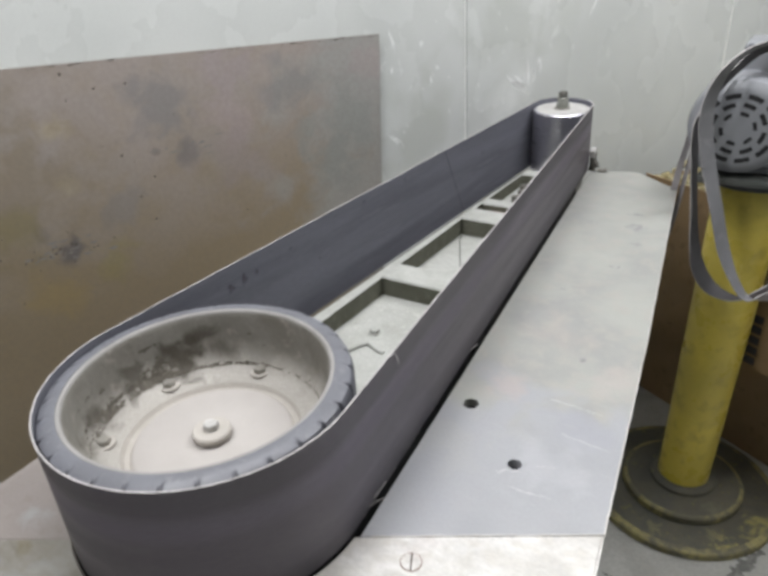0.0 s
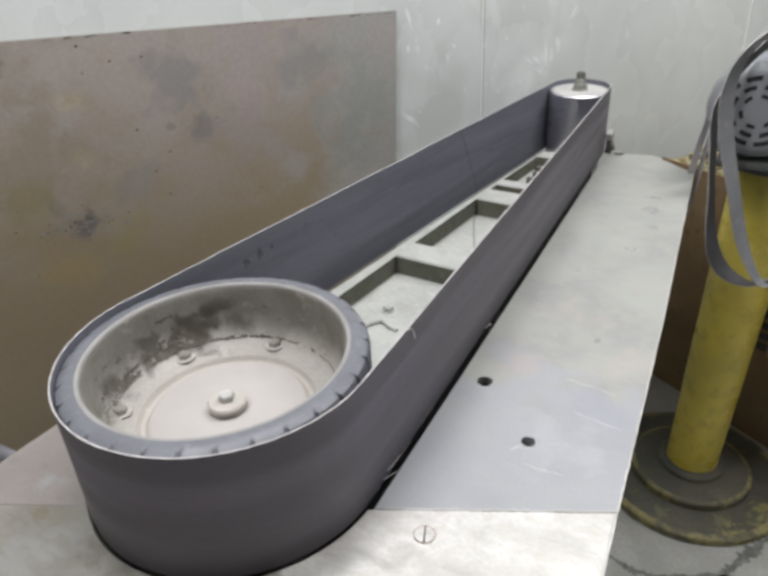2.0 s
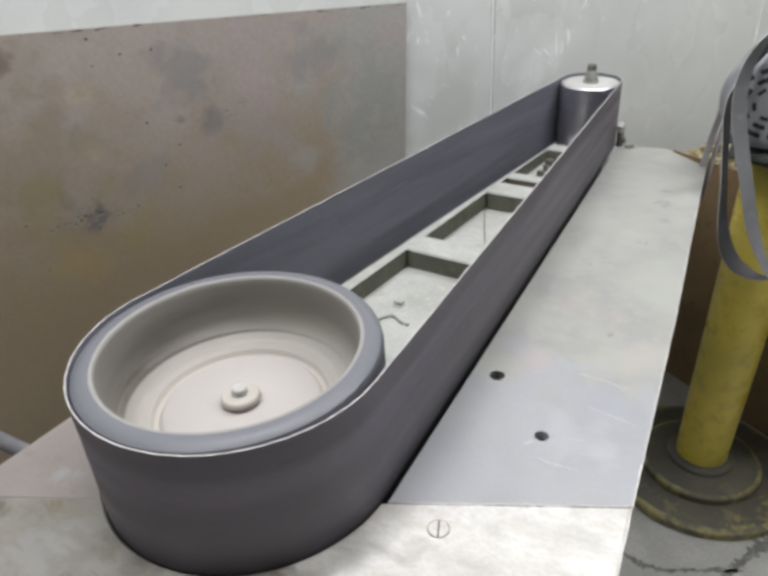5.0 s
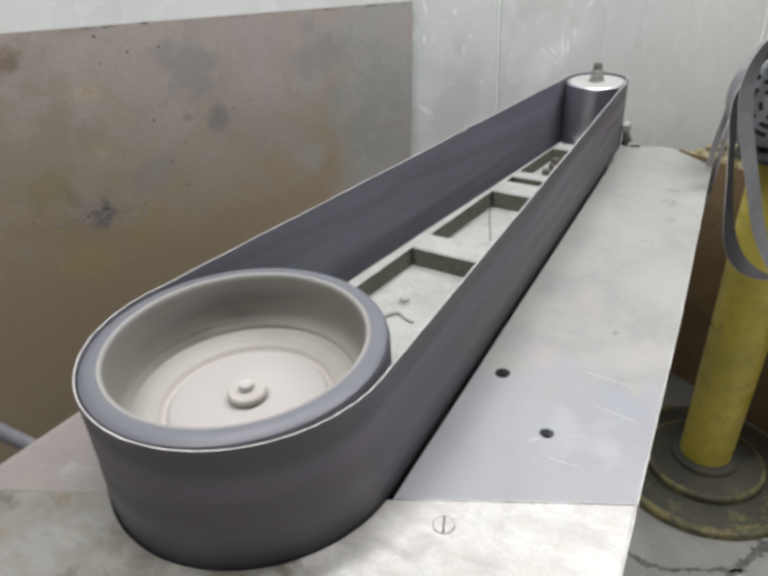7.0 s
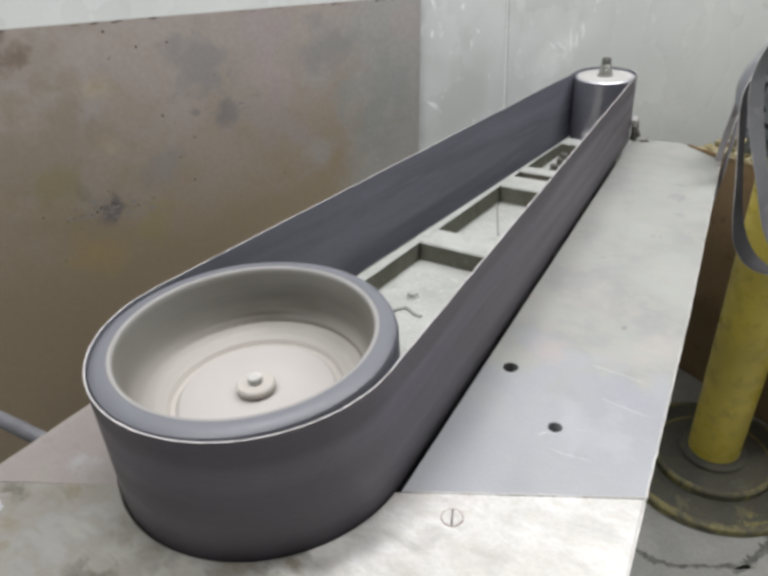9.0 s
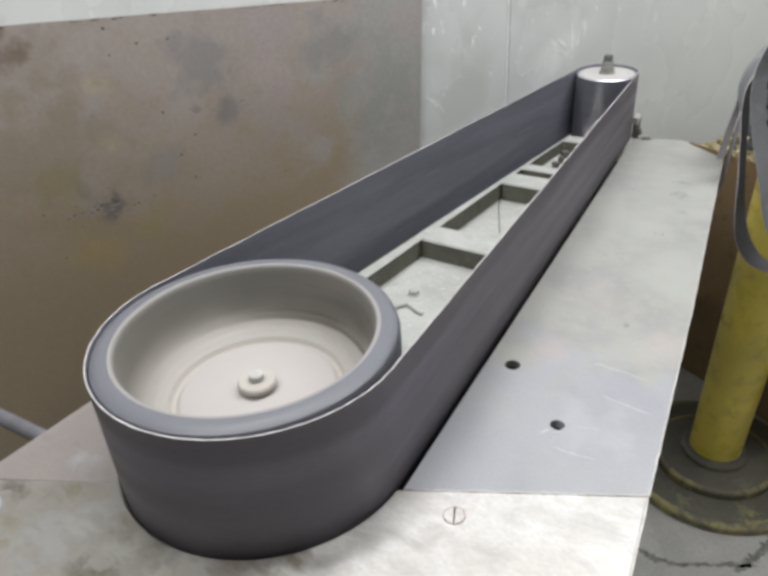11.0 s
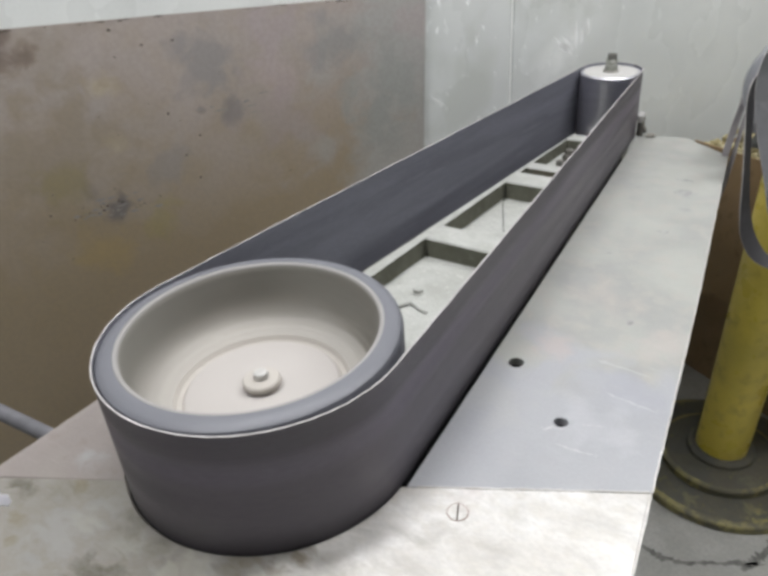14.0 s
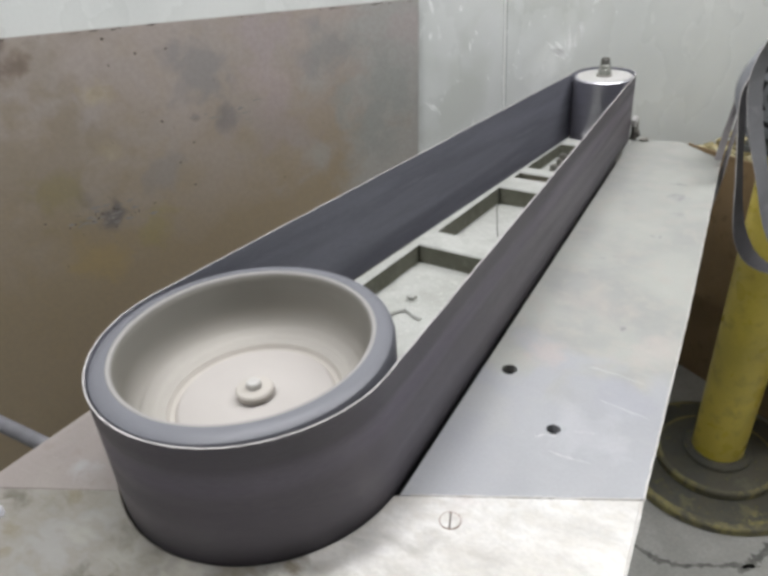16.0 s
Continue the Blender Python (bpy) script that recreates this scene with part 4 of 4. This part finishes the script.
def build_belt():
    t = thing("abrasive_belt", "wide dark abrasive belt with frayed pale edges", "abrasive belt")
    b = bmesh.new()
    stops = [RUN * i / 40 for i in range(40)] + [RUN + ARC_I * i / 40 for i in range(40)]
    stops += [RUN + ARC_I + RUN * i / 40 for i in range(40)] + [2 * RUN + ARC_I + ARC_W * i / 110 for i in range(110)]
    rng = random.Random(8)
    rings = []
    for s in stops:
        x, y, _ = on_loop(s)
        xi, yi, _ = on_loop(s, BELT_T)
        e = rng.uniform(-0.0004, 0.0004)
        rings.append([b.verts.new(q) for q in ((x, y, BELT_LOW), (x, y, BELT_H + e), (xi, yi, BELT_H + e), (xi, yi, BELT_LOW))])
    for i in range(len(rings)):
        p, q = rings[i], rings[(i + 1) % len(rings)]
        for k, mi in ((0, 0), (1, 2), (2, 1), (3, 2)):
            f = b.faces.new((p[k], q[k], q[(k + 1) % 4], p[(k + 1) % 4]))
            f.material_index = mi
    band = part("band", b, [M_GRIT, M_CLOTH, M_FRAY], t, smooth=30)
    riders = []

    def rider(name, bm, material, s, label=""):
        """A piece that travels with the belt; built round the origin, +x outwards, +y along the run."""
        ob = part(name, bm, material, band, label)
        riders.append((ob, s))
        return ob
    back = lambda y: RUN + ARC_I + (AXLES - y) / math.cos(LEAN)
    # splice across the inner side
    b = bmesh.new()
    for k in range(12):
        z0, z1 = BELT_LOW + (BELT_H - BELT_LOW) * k / 12, BELT_LOW + (BELT_H - BELT_LOW) * (k + 1) / 12
        y0, y1 = -0.038 + 0.076 * (1 - k / 12), -0.038 + 0.076 * (1 - (k + 1) / 12)
        v = [b.verts.new((-BELT_T - 0.0003, -y, z)) for y, z in ((y0, z0), (y0 + 0.004, z0), (y1 + 0.004, z1), (y1, z1))]
        b.faces.new(v)
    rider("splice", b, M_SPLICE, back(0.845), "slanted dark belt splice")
    rng = random.Random(21)
    for y, z, w, h in ((0.205, 0.125, 0.016, 0.020), (0.232, 0.127, 0.014, 0.022), (0.258, 0.128, 0.008, 0.012), (0.335, 0.135, 0.007, 0.006), (0.45, 0.148, 0.006, 0.004),
                       (0.53, 0.146, 0.010, 0.006), (0.61, 0.150, 0.006, 0.003), (0.66, 0.145, 0.006, 0.008), (0.72, 0.10, 0.005, 0.004), (0.40, 0.09, 0.006, 0.005), (0.97, 0.11, 0.008, 0.006)):
        b = bmesh.new()
        n = 17
        b.faces.new([b.verts.new((-BELT_T - 0.0003, w * 0.5 * rng.uniform(0.35, 1.2) * math.cos(2 * math.pi * k / n), z + h * 0.5 * rng.uniform(0.35, 1.2) * math.sin(2 * math.pi * k / n))) for k in range(n)])
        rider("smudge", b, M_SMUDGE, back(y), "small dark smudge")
    front = lambda y: y / math.cos(LEAN) - WHEEL_R * math.tan(LEAN)
    for y, z, pts in ((0.118, BELT_H, ((0, 0, 0), (0.004, 0.004, 0.0015), (0.008, 0.003, -0.002), (0.010, 0.001, -0.009))),
                      (0.045, 0.0, ((0, 0, 0), (0.006, 0.006, 0.004), (0.011, 0.014, 0.004))),
                      (0.055, 0.004, ((0, 0, 0), (0.004, 0.010, 0.005), (0.006, 0.020, 0.009))),
                      (0.385, 0.0, ((0, 0, 0), (0.004, 0.006, 0.004), (0.007, 0.012, 0.003)))):
        b = bmesh.new()
        tube(b, [Vector(p) + Vector((0, 0, z)) for p in pts], 0.00065, 5)
        rider("loose_thread", b, M_FRAY, front(y), "loose pale thread")
    for y0 in (0.05, 0.10, 0.16, 0.24):
        b = bmesh.new()
        for _ in range(14):
            y, l = rng.uniform(-0.025, 0.025), rng.uniform(0.001, 0.0035)
            z = BELT_LOW + rng.uniform(0.0, 0.002) if rng.random() < 0.75 else BELT_LOW + rng.uniform(0.003, 0.02)
            tube(b, [(0.0002, y, z), (0.0012, y + rng.uniform(-1, 1) * l, z + rng.uniform(-0.3, 0.6) * l)], 0.0003, 4)
        tagged(rider("lint", b, M_FRAY, front(y0), "pale lint on the belt edge"), kind="stuff")
    return t, riders


# ---- motor stand and boxes ----
STAND = Vector((0.421, 1.285, 0))


def build_stand():
    t = thing("motor_stand", "yellow painted pipe stand on round iron discs", "motor stand", Matrix.Translation((STAND.x, STAND.y, FLOOR_Z)))
    b = bmesh.new()
    lathe(b, [(0.0, 0), (0.261, 0), (0.263, 0.003), (0.263, 0.020), (0.260, 0.024), (0.250, 0.026), (0.244, 0.026), (0.15, 0.027), (0.0, 0.027)], 96, mis=[0, 1, 1, 1, 1, 1, 0, 0])
    part("base_disc", b, [M_BASE, M_BASE_EDGE], t, "dark worn disc with chipped yellow rim", 35)
    b = bmesh.new()
    lathe(b, [(0.0, 0.027), (0.164, 0.027), (0.166, 0.031), (0.165, 0.047), (0.161, 0.051), (0.153, 0.052), (0.095, 0.058), (0.0, 0.058)], 80, mis=[0, 1, 1, 1, 1, 0, 0])
    part("upper_disc", b, [M_BASE, M_BASE_EDGE], t, "", 35)
    b = bmesh.new()
    lathe(b, [(0.0, 0.058), (0.091, 0.058), (0.092, 0.062), (0.090, 0.069), (0.080, 0.076), (0.0, 0.076)], 64)
    part("collar", b, M_BASE, t, "", 35)
    # the pipe leans a little and widens upwards
    b = bmesh.new()
    lathe(b, [(0.0, 0.07), (0.0692, 0.07), (0.0700, 0.16), (0.0775, 0.975), (0.0750, 0.980), (0.0, 0.980)], 64)
    for v in b.verts:
        v.co.x += (v.co.z - 0.07) * 0.027
    part("pipe", b, M_YELLOW, t, "glossy scuffed yellow pipe", 35)
    b = bmesh.new()
    lathe(b, [(0.0, 0.980), (0.098, 0.980), (0.100, 0.984), (0.100, 1.008), (0.096, 1.012), (0.0, 1.012)], 48, centre=(0.022, 0))
    box(b, -0.08, 0.14, -0.16, 0.15, 1.010, 1.024, 0.003)
    part("top_plate", b, M_PEDESTAL, t, "dark mounting plate")
    # motor
    top = 1.024
    axis = 1.132
    m = thing("electric_motor", "grey electric motor with slotted fan cover", "motor", Matrix.Translation((0.403, 1.13, FLOOR_Z)))
    turn = pose(0, 0, axis, 90, 0, 0) @ Matrix.Scale(1.05, 4)
    b = bmesh.new()
    lathe(b, [(0.0, -0.30), (0.085, -0.30), (0.094, -0.285), (0.096, -0.06), (0.094, -0.055), (0.0, -0.055)], 64)
    bmesh.ops.transform(b, matrix=turn, verts=b.verts)
    part("body", b, M_MOTOR, m, "", 35)
    b = bmesh.new()
    lathe(b, [(0.0, -0.06), (0.096, -0.06), (0.0965, -0.03), (0.092, -0.012), (0.080, -0.002), (0.070, 0.0), (0.0, 0.0)], 64)
    bmesh.ops.transform(b, matrix=turn, verts=b.verts)
    cover = part("fan_cover", b, M_MOTOR, m, "", 35)
    for ring, (rad, count, frac, w) in enumerate(((0.030, 6, 0.5, 0.0035), (0.047, 8, 0.62, 0.0042), (0.064, 10, 0.68, 0.0045))):
        for k in range(count):
            a0 = 2 * math.pi * (k + 0.3 * ring) / count
            a1 = a0 + 2 * math.pi / count * frac
            pts = [(rad + w) * Vector((math.cos(a0 + (a1 - a0) * i / 8), math.sin(a0 + (a1 - a0) * i / 8))) for i in range(9)]
            pts += [(rad - w) * Vector((math.cos(a1 + (a0 - a1) * i / 8), math.sin(a1 + (a0 - a1) * i / 8))) for i in range(9)]
            b = bmesh.new()
            prism(b, [tuple(p) for p in pts], -0.004, 0.0008)
            bmesh.ops.transform(b, matrix=turn, verts=b.verts)
            part("vent_slot", b, M_BLACK, cover)
    b = bmesh.new()
    box(b, -0.022, 0.080, 0.09, 0.22, axis + 0.085, axis + 0.150, 0.006)
    part("terminal_box", b, M_MOTOR, m)
    b = bmesh.new()
    box(b, -0.085, 0.095, 0.05, 0.27, top, top + 0.016, 0.004)
    box(b, -0.06, 0.06, 0.07, 0.25, top + 0.014, top + 0.05, 0.004)
    part("foot", b, M_MOTOR, m)


def strap(label, path, faces, full=0.036, thick=0.0026):
    """A closed sanding strap that hangs as a twisted loop. path: x, y, z and the width that it turns to the front."""
    loop = smooth_loop([p[:3] for p in path], 20)
    wide = [q.x for q in smooth_loop([(p[3], 0, 0) for p in path], 20)]
    b = bmesh.new()
    n = len(loop)
    rings = []
    for i, p in enumerate(loop):
        d = (loop[(i + 1) % n] - loop[i - 1])
        d = Vector((d.x, 0, d.z)).normalized()
        w = wide[i] / 2
        deep = math.sqrt(max((full / 2) ** 2 - w * w, 0)) * 0.8
        side = Vector((-d.z * w, deep, d.x * w))
        nor = d.cross(side).normalized() * thick
        rings.append([b.verts.new(q) for q in (p - side, p + side, p + side + nor, p - side + nor)])
    for i in range(n):
        p, q = rings[i], rings[(i + 1) % n]
        for k, mi in ((0, 0), (1, 2), (2, 1), (3, 2)):
            f = b.faces.new((p[k], q[k], q[(k + 1) % 4], p[(k + 1) % 4]))
            f.material_index = mi
    t = thing("spare_belt", label, "sanding belt", group="spare belts on the motor")
    cuts = [[rings[n // 3 + k][c].co.copy() for c in (2, 3)] for k in (0, 2)]
    part("band", b, [*faces, M_FRAY], t, "", 40)
    b = bmesh.new()
    lift = (cuts[0][1] - cuts[0][0]).cross(cuts[1][0] - cuts[0][0]).normalized() * 0.0005
    low = [b.verts.new(q) for q in (*cuts[0], *cuts[1][::-1])]
    high = [b.verts.new(q.co + lift) for q in low]
    b.faces.new(high)
    for k in range(4):
        b.faces.new((low[k], low[(k + 1) % 4], high[(k + 1) % 4], high[k]))
    part("splice", b, faces[1], t)
    return t


def build_straps():
    strap("wide grey spare sanding belt draped over the motor",
          [(0.470, 1.20, 0.335, 0.010), (0.412, 1.14, 0.335, 0.010), (0.373, 1.07, 0.308, 0.014), (0.352, 1.06, 0.257, 0.020), (0.349, 1.06, 0.199, 0.024), (0.365, 1.06, 0.120, 0.024), (0.397, 1.06, 0.018, 0.021),
           (0.424, 1.06, -0.067, 0.021), (0.454, 1.06, -0.131, 0.012), (0.484, 1.06, -0.170, 0.004), (0.516, 1.06, -0.165, -0.022), (0.56, 1.06, -0.125, -0.034), (0.62, 1.07, 0.03, -0.036), (0.63, 1.10, 0.20, -0.02),
           (0.60, 1.16, 0.31, 0.015)], [M_STRAPIN, M_STRAPGREY], 0.032)
    strap("dark spare sanding belt with pale backing hanging below the motor",
          [(0.440, 1.20, 0.322, 0.018), (0.372, 1.12, 0.280, 0.014), (0.335, 1.08, 0.208, 0.010), (0.331, 1.08, 0.157, 0.011), (0.338, 1.08, 0.096, 0.008), (0.350, 1.08, 0.011, 0.008), (0.362, 1.08, -0.067, 0.014), (0.378, 1.08, -0.124, 0.022),
           (0.404, 1.08, -0.165, 0.022), (0.437, 1.08, -0.184, 0.009), (0.470, 1.08, -0.188, -0.007), (0.50, 1.08, -0.176, -0.026), (0.56, 1.08, -0.10, -0.034), (0.60, 1.09, 0.09, -0.03), (0.58, 1.13, 0.26, 0.006)], [M_STRAPIN, M_STRAP], 0.040)
    strap("thin pale spare sanding belt beside the motor",
          [(0.318, 1.2, 0.215, 0.008), (0.306, 1.2, 0.150, 0.009), (0.303, 1.2, 0.115, 0.0105), (0.298, 1.2, 0.078, 0.0125), (0.294, 1.2, 0.042, 0.0140), (0.290, 1.2, 0.000, 0.0145), (0.286, 1.2, -0.06, 0.0135), (0.288, 1.2, -0.12, 0.012),
           (0.300, 1.215, -0.06, 0.010), (0.308, 1.215, 0.02, 0.009), (0.315, 1.215, 0.09, 0.008), (0.324, 1.215, 0.16, 0.008)], [M_PALESTRAP, M_PALESTRAP], 0.015)


def build_boxes():
    def carton(name, label, u0, u1, n0, n1, z0, z1, flaps):
        # n: distance in front of the wall
        t = thing(name, label, "cardboard box", group="stacked cartons")
        m = Matrix.Translation(room(0, 0, 0)) @ Matrix(((WU.x, -WN.x, 0, 0), (WU.y, -WN.y, 0, 0), (0, 0, 1, 0), (0, 0, 0, 1)))
        th = 0.005
        for nm, a in (("side_panel", (u0, u0 + th, n0, n1, z0, z1)), ("side_panel", (u1 - th, u1, n0, n1, z0, z1 - 0.03 * flaps)), ("end_panel", (u0 + th, u1 - th, n0, n0 + th, z0, z1 - 0.03 * flaps)),
                      ("end_panel", (u0 + th, u1 - th, n1 - th, n1, z0, z1)), ("bottom", (u0 + th, u1 - th, n0 + th, n1 - th, z0, z0 + th))):
            b = bmesh.new()
            box(b, *a, m=m)
            for f in b.faces:
                f.normal_update()
                if f.normal.z > 0.9:
                    f.material_index = 1
            part(nm, b, [M_CARD, M_CARDEDGE], t)
        if not flaps:
            b = bmesh.new()
            box(b, u0 + 0.001, u1 - 0.001, n0 + 0.001, n1 - 0.001, z1, z1 + th, m=m)
            part("lid_flap", b, M_CARD, t)
        return t, m
    low, m = carton("carton", "closed brown cardboard carton under another", 1.625, 1.95, 0.02, 0.97, FLOOR_Z, -0.512, False)
    up, _ = carton("carton", "open brown cardboard carton with packing inside", 1.410, 1.86, 0.155, 0.95, -0.506, -0.078, True)
    rng = random.Random(4)
    bar = lambda n0, n1, z0, z1: (1.410 - 0.0015, 1.410 - 0.0002, n0, n1, z0, z1)
    for k in range(5):
        b = bmesh.new()
        z = -0.372 - 0.031 * k
        box(b, *bar(0.532, 0.572, z, z + 0.022), m=m)
        part("print_bar", b, M_MARK, up)
    pk = thing("packing_pile", "yellowish crumpled packing in the open carton", "packing")
    for k in range(70):
        b = bmesh.new()
        got = bmesh.ops.create_icosphere(b, subdivisions=2, radius=1.0)
        p = room(rng.uniform(1.435, 1.61), rng.uniform(0.14, 0.34 if k % 2 else 0.6), rng.uniform(-0.116, -0.091))
        sc = Vector((rng.uniform(0.012, 0.026), rng.uniform(0.007, 0.015), rng.uniform(0.006, 0.013)))
        for v in got["verts"]:
            v.co *= 1 + 0.35 * noise.noise(v.co * 2.3 + Vector((k, 0, 0)))
        bmesh.ops.transform(b, matrix=Matrix.Translation(p) @ pose(0, 0, 0, rng.uniform(-15, 15), rng.uniform(-15, 15), rng.uniform(0, 180)) @ Matrix.Diagonal((*sc, 1)), verts=b.verts)
        part("crumple", b, M_PACK, pk)
    b = bmesh.new()
    box(b, 1.418, 1.85, 0.13, 0.94, -0.5, -0.12, m=m)
    part("filling", b, M_PACK, pk)


def build_small():
    t = thing("power_hose", "grey rubber hose beside the table", "hose")
    b = bmesh.new()
    tube(b, [(-0.60, -0.50, FLOOR_Z + 0.013), (-0.66, -0.42, FLOOR_Z + 0.05), (-0.72, -0.28, -0.60), (-0.72, -0.17, -0.28), (-0.66, -0.112, -0.15), (-0.551, -0.099, -0.12), (-0.419, -0.091, -0.12), (-0.25, -0.08, -0.12), (-0.19, -0.07, -0.13)], 0.0125, 12)
    part("hose", b, M_HOSE, t, smooth=60)
    # adjuster bolt beside the idler
    t = thing("tension_bolt", "small greasy tension bolt with nut beside the idler", "bolt")
    b = bmesh.new()
    tube(b, [(0.05, 1.272, 0.040), (0.088, 1.275, 0.041)], 0.0070, 12)
    tube(b, [(0.080, 1.270, 0.0), (0.082, 1.270, 0.018), (0.080, 1.271, 0.042)], 0.0085, 12)
    tube(b, [(0.080, 1.272, 0.030), (0.089, 1.268, 0.021), (0.094, 1.266, 0.010)], 0.0055, 10)
    part("shank", b, M_DARKBOLT, t, smooth=40)
    b = bmesh.new()
    hexagon(b, 0.0155, 0.0, 0.013)
    bmesh.ops.transform(b, matrix=Matrix.Translation((0.074, 1.274, 0.043)) @ pose(0, 0, 0, 0, 90, 0), verts=b.verts)
    part("nut", b, M_CAP, t)
    t = thing("loose_bolt", "small grey bolt lying on the table", "bolt")
    b = bmesh.new()
    tube(b, [(0.098, 1.262, 0.005), (0.118, 1.268, 0.005)], 0.005, 8)
    part("shank", b, M_BOLT, t)


build_room()
build_sheet()
build_table()
build_frame()
wheel = build_wheel()
idler, drum = build_idler()
belt, riders = build_belt()
build_stand()
build_straps()
build_boxes()
build_small()


def motions():
    """The belt is at rest, starts at 2.2 s and runs at a steady speed until the end: one loop in a second."""
    step = LOOP / 30
    ramp = {67: 0.35, 68: 0.75}
    gone, travel = 0.0, []
    for k in range(481):
        travel.append((k / 30, gone))
        if k >= 67:
            gone += step * ramp.get(k, 1.0)
    keys = [travel[0]] + travel[66:]
    walk(wheel, [(t, pose(*WHEEL_AT, 0, 0, 0, math.degrees(s / WHEEL_R))) for t, s in keys])
    walk(drum, [(t, pose(0, 0, 0, 0, 0, math.degrees(s / IDLER_R))) for t, s in keys])
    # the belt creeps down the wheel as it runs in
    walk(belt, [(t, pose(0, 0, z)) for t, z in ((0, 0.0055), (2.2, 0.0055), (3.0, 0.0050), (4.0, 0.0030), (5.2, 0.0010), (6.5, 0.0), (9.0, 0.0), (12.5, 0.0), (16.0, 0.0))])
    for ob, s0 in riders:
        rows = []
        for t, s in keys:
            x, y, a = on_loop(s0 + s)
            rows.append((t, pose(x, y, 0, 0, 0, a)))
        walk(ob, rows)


motions()
